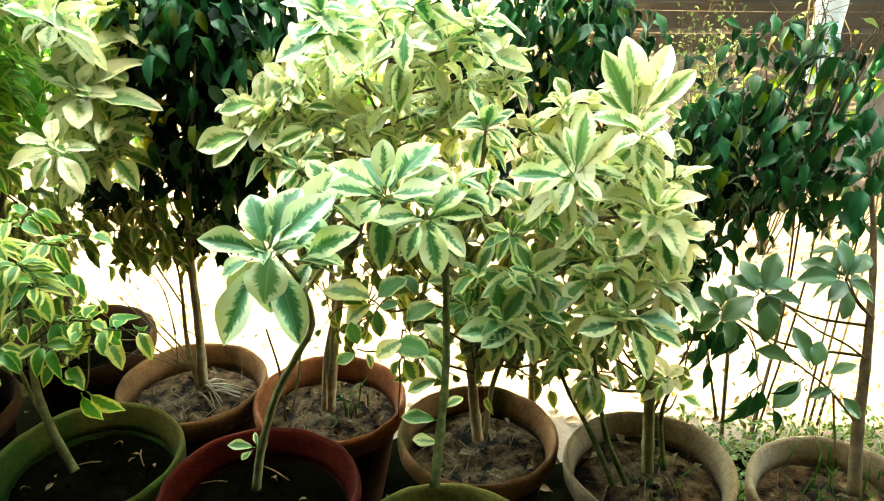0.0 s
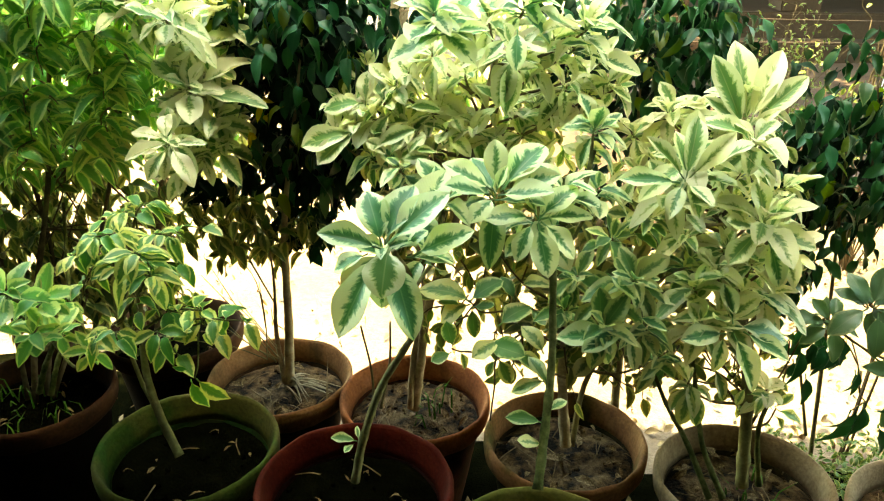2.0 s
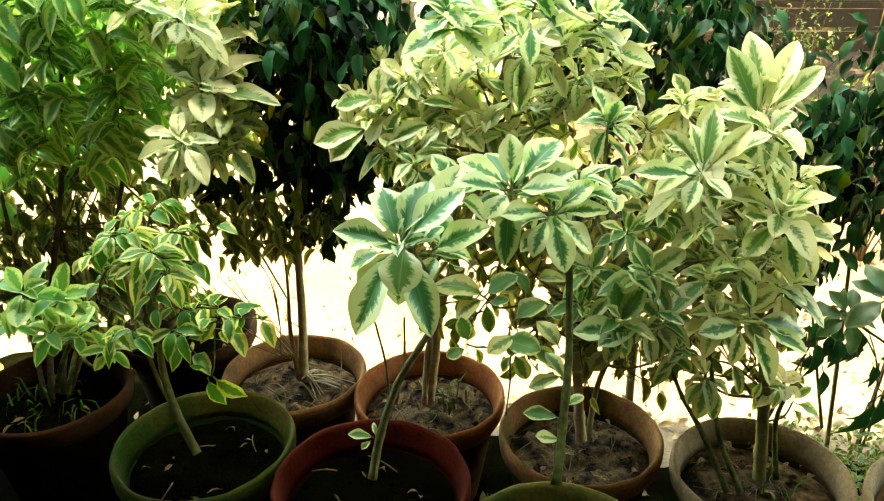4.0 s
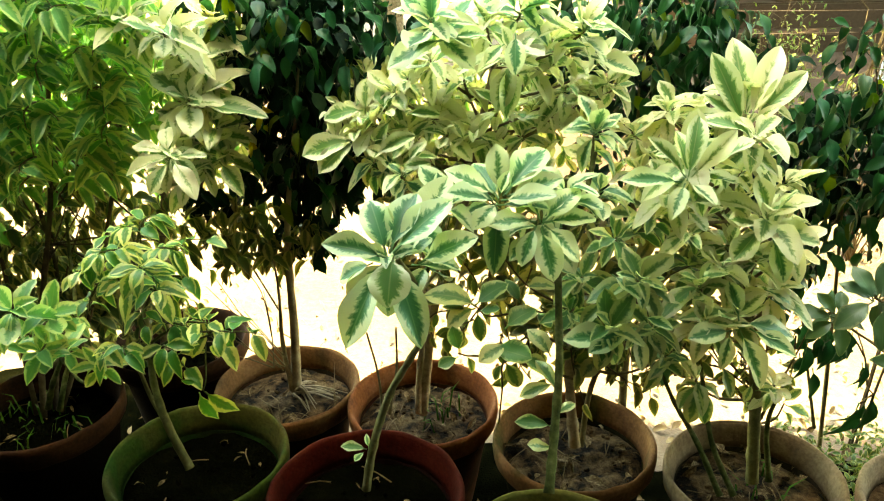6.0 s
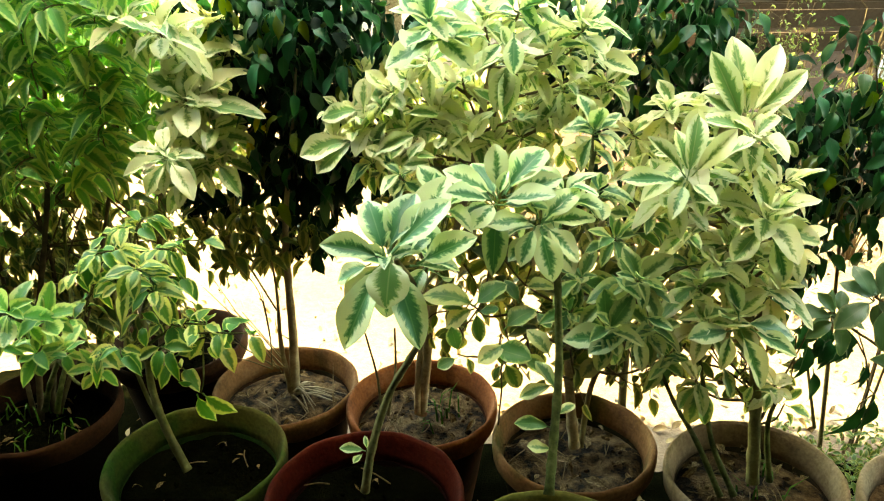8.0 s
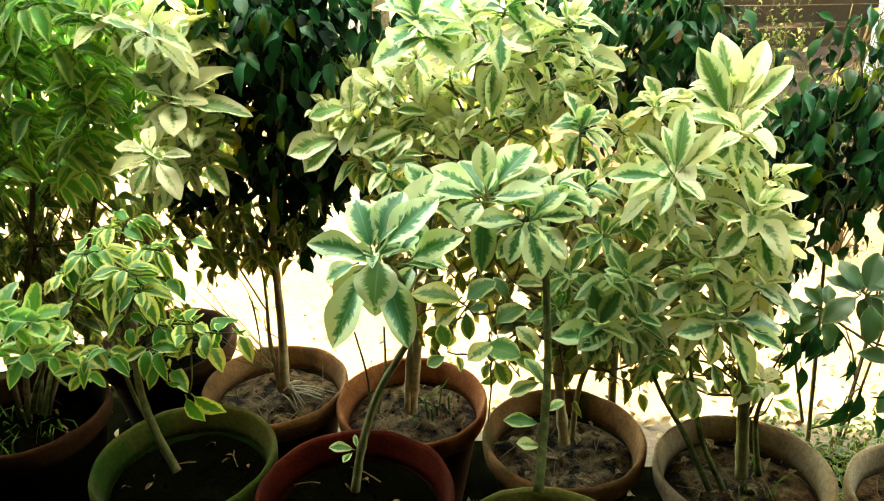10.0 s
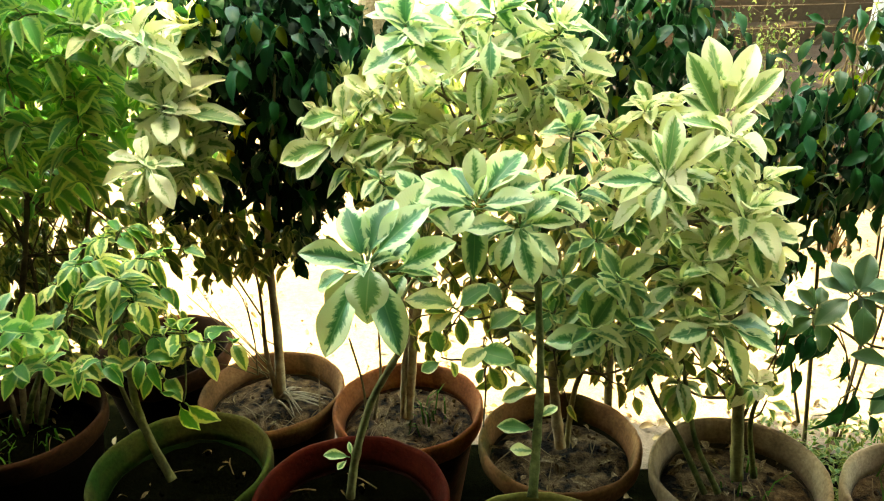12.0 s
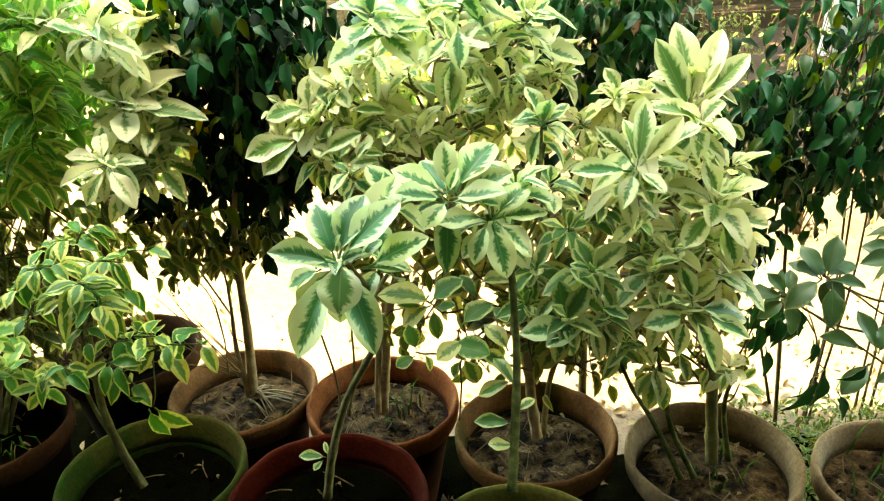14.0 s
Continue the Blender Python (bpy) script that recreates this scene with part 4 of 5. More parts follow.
set_leaves(plant, soft, [((0.080, 1.236, 0.607), (0.022, 1.225, 0.664)), ((0.080, 1.236, 0.608), (0.127, 1.239, 0.658)), ((0.080, 1.234, 0.603), (0.029, 1.208, 0.600)), ((0.086, 1.232, 0.599), (0.122, 1.216, 0.608)), ((0.084, 1.232, 0.597), (0.089, 1.194, 0.561)), ((0.132, 1.204, 0.578), (0.175, 1.216, 0.626)), ((0.051, 1.193, 0.539), (0.040, 1.201, 0.583)), ((0.049, 1.189, 0.530), (0.017, 1.172, 0.520)),
                         ((0.065, 1.191, 0.531), (0.079, 1.171, 0.511)), ((0.106, 1.164, 0.565), (0.172, 1.134, 0.566)), ((0.135, 1.167, 0.569), (0.088, 1.131, 0.568)), ((0.130, 1.155, 0.542), (0.153, 1.122, 0.516)), ((0.125, 1.153, 0.538), (0.107, 1.135, 0.525)), ((0.203, 1.118, 0.576), (0.179, 1.128, 0.624)), ((0.221, 1.160, 0.594), (0.231, 1.167, 0.633)), ((0.294, 1.166, 0.649), (0.253, 1.136, 0.635)),
                         ((0.158, 1.232, 0.615), (0.143, 1.239, 0.657)), ((0.169, 1.252, 0.633), (0.213, 1.243, 0.659)), ((0.187, 1.218, 0.606), (0.209, 1.190, 0.588)), ((0.155, 1.159, 0.550), (0.205, 1.136, 0.542)), ((0.063, 1.232, 0.600), (0.035, 1.230, 0.624))], wide=1.2)
leaf_mass(plant, BROAD, OLD_SHADE_MASS, cloud((0.311, 1.386, 0.600), (0.24, 0.12, 0.15), 260) + cloud((0.272, 1.309, 0.505), (0.12, 0.1, 0.07), 40), 0.06)

plant = planted("rubber_plant", "D", "tall variegated rubber plant with bright leaf rosettes")
line = stem(plant, [(0.583, 1.150, 0.285), (0.580, 1.172, 0.385), (0.575, 1.188, 0.470), (0.559, 1.207, 0.563), (0.534, 1.228, 0.663), (0.509, 1.247, 0.760), (0.516, 1.277, 0.850), (0.528, 1.302, 0.930)], 0.0115, 0.005, OLIVE_STEM)
for pts in ([(0.491, 1.059, 0.336), (0.452, 1.095, 0.421), (0.420, 1.137, 0.471), (0.401, 1.177, 0.514)], [(0.514, 1.060, 0.336), (0.480, 1.092, 0.412), (0.469, 1.118, 0.473), (0.452, 1.136, 0.563)], [(0.614, 1.152, 0.286), (0.604, 1.177, 0.393), (0.629, 1.198, 0.463)]):
    stem(plant, pts, 0.0055, 0.003, GREEN_STEM, "branch")
shoots(plant, cream, TWIG, line, [(0.544, 1.344, 0.948, 6, 0.09), (0.408, 1.161, 0.898, 6, 0.09), (0.524, 1.228, 0.912, 8, 0.09), (0.544, 1.178, 0.797, 11, 0.085), (0.427, 1.361, 0.927, 8, 0.075), (0.491, 1.249, 0.840, 8, 0.08),
                                  (0.605, 1.278, 0.818, 7, 0.07), (0.401, 1.301, 0.844, 9, 0.075), (0.508, 1.232, 0.725, 9, 0.07)], 4)
shoots(plant, cream, TWIG, line, [(0.496, 1.130, 0.645, 6, 0.08), (0.455, 1.123, 0.634, 9, 0.07), (0.601, 1.208, 0.734, 8, 0.07), (0.451, 1.176, 0.679, 9, 0.075), (0.488, 1.189, 0.703, 9, 0.075), (0.450, 1.129, 0.523, 1, 0.07),
                                (0.606, 1.181, 0.475, 3, 0.055), (0.392, 1.168, 0.841, 8, 0.075), (0.580, 1.195, 0.657, 8, 0.075)], 4)
set_leaves(plant, sheets(LARGE, CREAM), wide=0.62, up=(0, -0.7, 0.6), pairs=[((0.521, 1.273, 0.916), (0.471, 1.301, 1.033)), ((0.533, 1.297, 0.919), (0.527, 1.378, 1.052)), ((0.534, 1.288, 0.922), (0.595, 1.361, 1.033)), ((0.538, 1.288, 0.922), (0.631, 1.326, 0.997)), ((0.529, 1.266, 0.924), (0.572, 1.262, 0.959)), ((0.521, 1.285, 0.917), (0.466, 1.304, 0.967)),
                         ((0.531, 1.297, 0.919), (0.560, 1.361, 1.011)), ((0.391, 1.110, 0.883), (0.417, 1.162, 0.972)), ((0.388, 1.111, 0.886), (0.340, 1.126, 0.949)), ((0.397, 1.112, 0.886), (0.461, 1.132, 0.949)), ((0.395, 1.121, 0.883), (0.386, 1.161, 0.949)), ((0.514, 1.242, 0.921), (0.590, 1.216, 0.879)), ((0.494, 1.226, 0.911), (0.553, 1.179, 0.871)), ((0.548, 1.168, 0.774), (0.531, 1.210, 0.846)), ((0.551, 1.168, 0.774), (0.576, 1.207, 0.833))])
set_leaves(plant, flat, [((0.384, 1.118, 0.877), (0.297, 1.108, 0.888)), ((0.387, 1.107, 0.877), (0.358, 1.052, 0.855)), ((0.394, 1.108, 0.879), (0.420, 1.060, 0.866)), ((0.499, 1.102, 0.630), (0.527, 1.035, 0.575)), ((0.503, 1.108, 0.643), (0.593, 1.098, 0.635)), ((0.515, 1.104, 0.634), (0.575, 1.065, 0.612)), ((0.546, 1.149, 0.681), (0.594, 1.124, 0.669)),
                         ((0.484, 1.102, 0.632), (0.412, 1.070, 0.641)), ((0.483, 1.100, 0.629), (0.465, 1.060, 0.588)), ((0.549, 1.167, 0.772), (0.612, 1.178, 0.790)), ((0.551, 1.164, 0.766), (0.570, 1.119, 0.710)), ((0.497, 1.109, 0.647), (0.493, 1.154, 0.700)), ((0.448, 1.165, 0.679), (0.467, 1.183, 0.717))], wide=0.88)
set_leaves(plant, soft, [((0.452, 1.117, 0.520), (0.428, 1.074, 0.476)), ((0.459, 1.125, 0.514), (0.459, 1.083, 0.467)), ((0.496, 1.148, 0.538), (0.512, 1.111, 0.501)), ((0.568, 1.167, 0.473), (0.604, 1.155, 0.492)), ((0.420, 1.152, 0.553), (0.372, 1.125, 0.548)), ((0.556, 1.154, 0.494), (0.537, 1.135, 0.478)), ((0.421, 1.165, 0.533), (0.386, 1.148, 0.499)), ((0.633, 1.188, 0.415), (0.657, 1.171, 0.398)),
                         ((0.638, 1.193, 0.424), (0.683, 1.186, 0.405)), ((0.633, 1.195, 0.429), (0.664, 1.204, 0.447)), ((0.628, 1.192, 0.425), (0.608, 1.202, 0.449))], wide=0.9)
for pts in ([(0.574, 1.192, 0.455), (0.523, 1.215, 0.488), (0.462, 1.217, 0.499), (0.396, 1.219, 0.511)], [(0.580, 1.193, 0.431), (0.631, 1.224, 0.446), (0.663, 1.246, 0.492), (0.675, 1.245, 0.539)], [(0.586, 1.185, 0.387), (0.625, 1.198, 0.389), (0.635, 1.194, 0.427)], [(0.569, 1.196, 0.465), (0.533, 1.224, 0.506), (0.524, 1.248, 0.562)], [(0.581, 1.193, 0.406), (0.549, 1.221, 0.448), (0.467, 1.138, 0.517)]):
    stem(plant, pts, 0.0024, 0.0013, DRY_TWIG, "twig", 5, 6)
shoots(plant, white, TWIG, line, [(0.412, 1.339, 0.928, 7, 0.06), (0.471, 1.363, 0.926, 6, 0.06), (0.358, 1.343, 0.893, 6, 0.06), (0.500, 1.255, 0.777, 5, 0.06), (0.604, 1.251, 0.757, 6, 0.06), (0.442, 1.237, 0.744, 6, 0.06), (0.362, 1.296, 0.836, 6, 0.06), (0.548, 1.204, 0.706, 6, 0.06)], 1)
leaf_mass(plant, BROAD, PALE_MASS, cloud((0.522, 1.431, 0.778), (0.18, 0.08, 0.13), 150), 0.055)
leaf_mass(plant, BROAD, OLD_SHADE_MASS, cloud((0.519, 1.361, 0.621), (0.18, 0.08, 0.14), 90) + cloud((0.522, 1.296, 0.523), (0.14, 0.06, 0.06), 50), 0.055)

aged = sheets(OVAL, OLD)


def under_twigs(plant, centre, size, count):
    """Thin dry twigs under a crown, each with a few small old leaves that hang."""
    for q in cloud(centre, size, count):
        e = q + Vector((random.uniform(-0.08, 0.08), random.uniform(-0.03, 0.03), random.uniform(0.05, 0.12)))
        bm = bmesh.new()
        line = curve_points([e, (q + e) / 2 + ball() * 0.015, q], 4)
        tube(bm, line, 0.0018, 0.0009, 5, 0.1)
        twig = part("twig", bm, DRY_TWIG, plant)
        for k in random.sample(range(3, 9), 3):
            add_leaf(twig, aged, line[k], ball() * 0.9 + Vector((0, -0.1, -0.7)), Vector((0, -0.8, 0.5)) + ball() * 0.4, random.uniform(0.028, 0.048))


under_twigs(crowded, (0.06, 1.36, 0.50), (0.13, 0.07, 0.07), 18)
under_twigs(leafy_bush, (0.30, 1.27, 0.445), (0.19, 0.06, 0.07), 26)
under_twigs(plant, (0.53, 1.24, 0.44), (0.15, 0.06, 0.08), 22)

plant = planted("rubber_plant", "L0", "tall variegated rubber plant with whitish shoots")
line = stem(plant, [(-0.679, 1.590, 0.254), (-0.643, 1.614, 0.427), (-0.634, 1.633, 0.594), (-0.591, 1.631, 0.757), (-0.534, 1.614, 0.911), (-0.490, 1.591, 1.052)], 0.011, 0.005, BARK)
stem(plant, [(-0.693, 1.590, 0.254), (-0.723, 1.633, 0.479), (-0.764, 1.650, 0.646), (-0.801, 1.669, 0.815)], 0.008, 0.004, BARK, "branch")
stem(plant, [(-0.693, 1.590, 0.254), (-0.763, 1.621, 0.456), (-0.898, 1.663, 0.614), (-0.927, 1.673, 0.790)], 0.008, 0.004, BARK, "branch")
shoots(plant, cream, TWIG, line, [(-0.463, 1.335, 0.866, 6, 0.075), (-0.443, 1.414, 0.944, 11, 0.09), (-0.422, 1.508, 0.955, 9, 0.08), (-0.408, 1.443, 0.882, 10, 0.08), (-0.468, 1.413, 1.067, 9, 0.085), (-0.426, 1.557, 1.066, 10, 0.08),
                                  (-0.444, 1.469, 1.017, 9, 0.08), (-0.546, 1.449, 1.083, 8, 0.08), (-0.407, 1.450, 0.823, 9, 0.08), (-0.468, 1.402, 0.795, 7, 0.07)], 3)
set_leaves(plant, sheets(LARGE, CREAM), wide=0.8, pairs=[((-0.447, 1.294, 0.871), (-0.514, 1.255, 0.864)), ((-0.439, 1.283, 0.868), (-0.386, 1.226, 0.834)), ((-0.449, 1.291, 0.864), (-0.484, 1.250, 0.825)), ((-0.455, 1.306, 0.873), (-0.466, 1.340, 0.926)), ((-0.458, 1.307, 0.875), (-0.513, 1.304, 0.900)), ((-0.441, 1.305, 0.869), (-0.388, 1.309, 0.873)),
                         ((-0.435, 1.412, 0.938), (-0.438, 1.448, 1.020)), ((-0.432, 1.430, 0.929), (-0.302, 1.413, 0.925)), ((-0.436, 1.434, 0.939), (-0.340, 1.467, 1.002)), ((-0.403, 1.528, 1.048), (-0.326, 1.480, 1.005)), ((-0.461, 1.431, 1.082), (-0.434, 1.385, 1.049)), ((-0.487, 1.423, 1.068), (-0.488, 1.383, 1.027)), ((-0.500, 1.427, 1.077), (-0.559, 1.403, 1.078)), ((-0.403, 1.417, 0.822), (-0.354, 1.368, 0.780))])
shoots(plant, sheets(BROAD[:5], CREAM), TWIG, line, [(-0.405, 1.473, 0.924, 7, 0.065), (-0.465, 1.451, 0.979, 7, 0.06), (-0.391, 1.488, 0.858, 7, 0.065), (-0.432, 1.424, 0.866, 7, 0.06), (-0.399, 1.531, 1.005, 7, 0.06), (-0.467, 1.452, 1.030, 6, 0.06), (-0.434, 1.421, 0.810, 6, 0.06), (-0.461, 1.416, 0.901, 6, 0.06)], 1)
leaf_mass(plant, BROAD, PALE_MASS, cloud((-0.474, 1.592, 0.903), (0.09, 0.05, 0.2), 150), 0.06)
set_leaves(plant, flat, [((-0.594, 1.465, 1.074), (-0.651, 1.454, 1.081)), ((-0.521, 1.454, 1.042), (-0.552, 1.423, 1.025)), ((-0.623, 1.480, 1.112), (-0.601, 1.493, 1.140))])

plant = planted("weeping_fig", "L1", "tall weeping fig with arching yellow-edged leaves", group="potted weeping figs")
trunks = []
for pts, r in (([(-0.87, 1.39, 0.25), (-0.86, 1.45, 0.45), (-0.82, 1.53, 0.70), (-0.78, 1.56, 0.95), (-0.74, 1.57, 1.14)], 0.0075),
               ([(-0.89, 1.40, 0.25), (-0.93, 1.48, 0.50), (-0.96, 1.54, 0.75), (-0.97, 1.56, 1.02)], 0.006),
               ([(-0.84, 1.41, 0.25), (-0.76, 1.50, 0.48), (-0.70, 1.56, 0.70), (-0.64, 1.58, 0.92), (-0.60, 1.58, 1.10)], 0.0055),
               ([(-0.86, 1.42, 0.25), (-0.84, 1.52, 0.52), (-0.87, 1.56, 0.72), (-0.88, 1.57, 0.98)], 0.006)):
    trunks += stem(plant, pts, r, r * 0.4, DRY_TWIG)
arching = sheets(ARCH, DROOP)
for j in range(11):
    for i in range(8):
        u, v = (i + 0.5 * (j % 2)) / 6.2 - 0.25, j / 10.2 - 0.06
        if random.random() < 0.12 + 0.35 * max(0, v - 0.8) / 0.2:
            continue
        tip = Vector((-0.775 + 0.255 * u - 0.08 * v, 1.44 + 0.03 * u - 0.046 * v, 1.14 - 0.39 * v)) + ball() * 0.04
        root = min(trunks, key=lambda q: (q - tip).length + abs(q.z + 0.03 - tip.z) * 2)
        weeping_twig(plant, arching, TWIG, root, tip, random.randint(5, 7), 0.066 - 0.008 * v)
leaf_mass(plant, ARCH, DROOP_MASS, cloud((-0.80, 1.58, 0.96), (0.33, 0.05, 0.26), 340) + cloud((-0.80, 1.69, 0.93), (0.36, 0.03, 0.3), 420) + cloud((-0.71, 1.67, 0.92), (0.17, 0.03, 0.16), 120) + cloud((-1.03, 1.53, 0.92), (0.2, 0.1, 0.3), 180) + cloud((-0.66, 1.59, 1.13), (0.34, 0.05, 0.07), 50), 0.062, 0.25)
# dark leaves closing bright gaps, for the shade behind the low stems
leaf_mass(plant, ARCH, OLD_SHADE_MASS, cloud((-0.84, 1.61, 0.63), (0.36, 0.05, 0.14), 420) + cloud((-0.93, 1.54, 0.52), (0.25, 0.1, 0.14), 420) + cloud((-0.73, 1.62, 0.42), (0.16, 0.03, 0.07), 90) + cloud((-0.85, 1.61, 0.36), (0.2, 0.04, 0.13), 200), 0.05, 0.5, "old_foliage")
for _ in range(26):
    a = random.choice(trunks[8:])
    b = Vector((random.uniform(-1.0, -0.55), random.uniform(1.56, 1.66), random.uniform(0.5, 0.8)))
    if (b - a).length < 0.4:
        stem(plant, [a, (a + b) / 2 + ball() * 0.02, b], 0.0025, 0.001, DRY_TWIG, "twig", 4, 5)


# ---- dark figs behind ----
def dark_fig(label, trunks, masses, near, length=0.07, base=None, name="fig_tree", bark=None):
    p = base_of(name, *base, label, "fig tree", "dark figs")
    for pts, r in trunks:
        stem(p, pts, r, r * 0.15, bark or TWIG, "trunk")
    line = [Vector(q) for q in trunks[0][0]]
    spots = []
    for centre, size, count in masses:
        spots += cloud(centre, size, count)
    leaf_mass(p, OVAL, DARK_SHADE_MASS, spots, length, 0.5)
    # lime leaves among the dark ones: back light put into the colour
    blades, young, old = sheets(OVAL, DARK), sheets(OVAL, LIME), sheets(OVAL, TEAL)
    for centre, size, count in near:
        for q in cloud(centre, size, count):
            way = ball()
            way.z = way.z * 0.5 - 0.5
            pick = random.random()
            add_leaf(p, young if pick < 0.10 else old if pick < 0.22 else blades, q, way, ball() * 0.5 + Vector((0, -0.3, 1)), length * random.uniform(0.7, 1.15))
    return p, line


fig, line = dark_fig("dark green fig with a bare trunk and dense leaves",
         [([(-0.334, 1.510, 0.233), (-0.320, 1.497, 0.400), (-0.313, 1.486, 0.546), (-0.302, 1.479, 0.679), (-0.271, 1.483, 0.857), (-0.245, 1.490, 1.019)], 0.012), ([(-0.342, 1.504, 0.245), (-0.349, 1.495, 0.373), (-0.344, 1.496, 0.500), (-0.348, 1.495, 0.622)], 0.007)],
         [((-0.251, 1.550, 0.914), (0.145, 0.07, 0.26), 900), ((-0.187, 1.550, 1.050), (0.18, 0.07, 0.09), 170), ((-0.364, 1.600, 1.070), (0.17, 0.05, 0.12), 300), ((-0.274, 1.550, 0.623), (0.09, 0.06, 0.05), 50), ((-0.30, 1.570, 0.760), (0.13, 0.05, 0.07), 80), ((-0.16, 1.570, 0.760), (0.09, 0.05, 0.07), 50), ((-0.466, 1.570, 0.711), (0.1, 0.05, 0.05), 50)],
         [((-0.241, 1.470, 0.915), (0.12, 0.04, 0.23), 120), ((-0.163, 1.470, 1.066), (0.14, 0.04, 0.08), 46), ((-0.335, 1.530, 1.067), (0.1, 0.04, 0.1), 50)], 0.06, (-0.36, 1.485, 0.238), bark=PALE_BARK)
leaf_mass(fig, OVAL, OLD_SHADE_MASS, cloud((-0.344, 1.530, 0.620), (0.17, 0.05, 0.07), 90) + cloud((-0.441, 1.560, 0.688), (0.12, 0.04, 0.05), 36), 0.048, 0.6, "old_foliage")
stem(fig, [(-0.450, 1.583, 0.585), (-0.425, 1.582, 0.529), (-0.372, 1.577, 0.414)], 0.003, 0.002, TWIG, "twig", 5, 6)
for q in cloud((-0.40, 1.50, 0.625), (0.16, 0.06, 0.085), 120):
    add_leaf(fig, sheets(OVAL, OLD), q, ball() + Vector((0, 0, -0.5)), (0, -0.4, 1), 0.05)
# small yellow leaves for sunlit spots, the sun put into their colour
for q in cloud((-0.312, 1.435, 0.900), (0.010, 0.01, 0.03), 4) + cloud((-0.345, 1.44, 0.855), (0.008, 0.01, 0.012), 2):
    add_leaf(fig, sheets(OVAL, SUNLIT_LEAF), q, ball() + Vector((0, 0, -0.8)), (0, -0.8, 0.4), random.uniform(0.02, 0.034))
for k in range(10):
    a = Vector((-0.347, 1.501, 0.339)) + Vector((random.uniform(-0.03, 0.015), random.uniform(-0.03, 0.03), random.uniform(-0.08, 0.06)))
    b = a + Vector((random.uniform(-0.2, 0.02), random.uniform(-0.06, 0.04), random.uniform(0.05, 0.24)))
    stem(fig, [a, (a + b) / 2 + ball() * 0.03, b], 0.0016, 0.0008, TWIG, "twig", 4, 5)
for k in range(22):
    a = Vector((-0.326, 1.499, 0.245)) + Vector((random.uniform(-0.01, 0.012), random.uniform(-0.015, 0.01), random.uniform(-0.005, 0.012)))
    t = random.uniform(-1.0, 1.6)
    b = Vector((a.x + math.cos(t) * random.uniform(0.04, 0.11), a.y - 0.02 + math.sin(t) * 0.06, 0.236 + random.uniform(0, 0.01)))
    stem(fig, [a, (a * 0.6 + b * 0.4) + Vector((0, 0, 0.008)), b], 0.003, 0.0008, ROOT, "root", 4, 5)

dark_fig("dark green fig crowding behind the variegated plants", [([(0.435, 1.550, 0.0), (0.415, 1.530, 0.621), (0.396, 1.500, 0.948)], 0.012)],
         [((0.393, 1.560, 1.002), (0.27, 0.06, 0.14), 420), ((0.468, 1.560, 0.760), (0.2, 0.06, 0.18), 200)], [((0.396, 1.480, 1.025), (0.2, 0.04, 0.11), 190)], 0.056, (0.435, 1.550, 0.0))
broad_fig, line = dark_fig("dark green fig with broad drooping leaves", [([(0.909, 1.530, 0.0), (0.856, 1.520, 0.489), (0.815, 1.500, 0.758), (0.793, 1.500, 0.953)], 0.0055), ([(0.881, 1.530, 0.115), (0.780, 1.520, 0.491), (0.722, 1.500, 0.759)], 0.004)],
         [((0.828, 1.550, 0.770), (0.2, 0.06, 0.15), 480), ((0.745, 1.540, 0.570), (0.065, 0.05, 0.13), 190), ((0.879, 1.550, 0.965), (0.22, 0.06, 0.1), 70)], [((0.735, 1.490, 0.560), (0.06, 0.04, 0.12), 50), ((0.794, 1.450, 0.775), (0.21, 0.06, 0.18), 230), ((0.877, 1.500, 0.974), (0.22, 0.06, 0.11), 60)], 0.052, (0.909, 1.530, 0.0))

# dry shoots that stand out over the broad fig
for k in range(9):
    a = Vector((random.uniform(0.80, 0.98), random.uniform(1.44, 1.54), random.uniform(0.72, 0.84)))
    b = a + Vector((random.uniform(-0.03, 0.12), random.uniform(-0.03, 0.05), random.uniform(0.2, 0.38)))
    line = stem(broad_fig, [a, (a + b) / 2 + ball() * 0.02, b], 0.0026, 0.001, DRY_TWIG, "twig", 4, 5)
    for _ in range(2):
        q = random.choice(line[3:])
        stem(broad_fig, [q, q + Vector((random.uniform(-0.03, 0.03), 0, 0.03)), q + Vector((random.uniform(-0.07, 0.07), random.uniform(-0.03, 0.03), random.uniform(0.04, 0.1)))], 0.0013, 0.0006, DRY_TWIG, "twig", 3, 5)

# the fig in the end pot
plant = planted("fig_tree", "E", "leggy dark fig with teal rosettes and hanging leaves", "fig tree", "dark figs")
line = stem(plant, [(0.937, 1.075, 0.283), (0.957, 1.141, 0.381), (0.984, 1.204, 0.473), (1.007, 1.268, 0.568), (1.032, 1.348, 0.672), (1.053, 1.458, 0.794)], 0.0125, 0.004, DRY_TWIG)
teal = sheets(OVAL, TEAL)
shoots(plant, teal, TWIG, line, [(0.779, 1.236, 0.622, 4, 0.06), (0.931, 1.240, 0.643, 5, 0.065), (0.719, 1.261, 0.576, 3, 0.055), (0.950, 1.315, 0.664, 5, 0.06)], 0)
wide_teal = sheets(LARGE, TEAL)
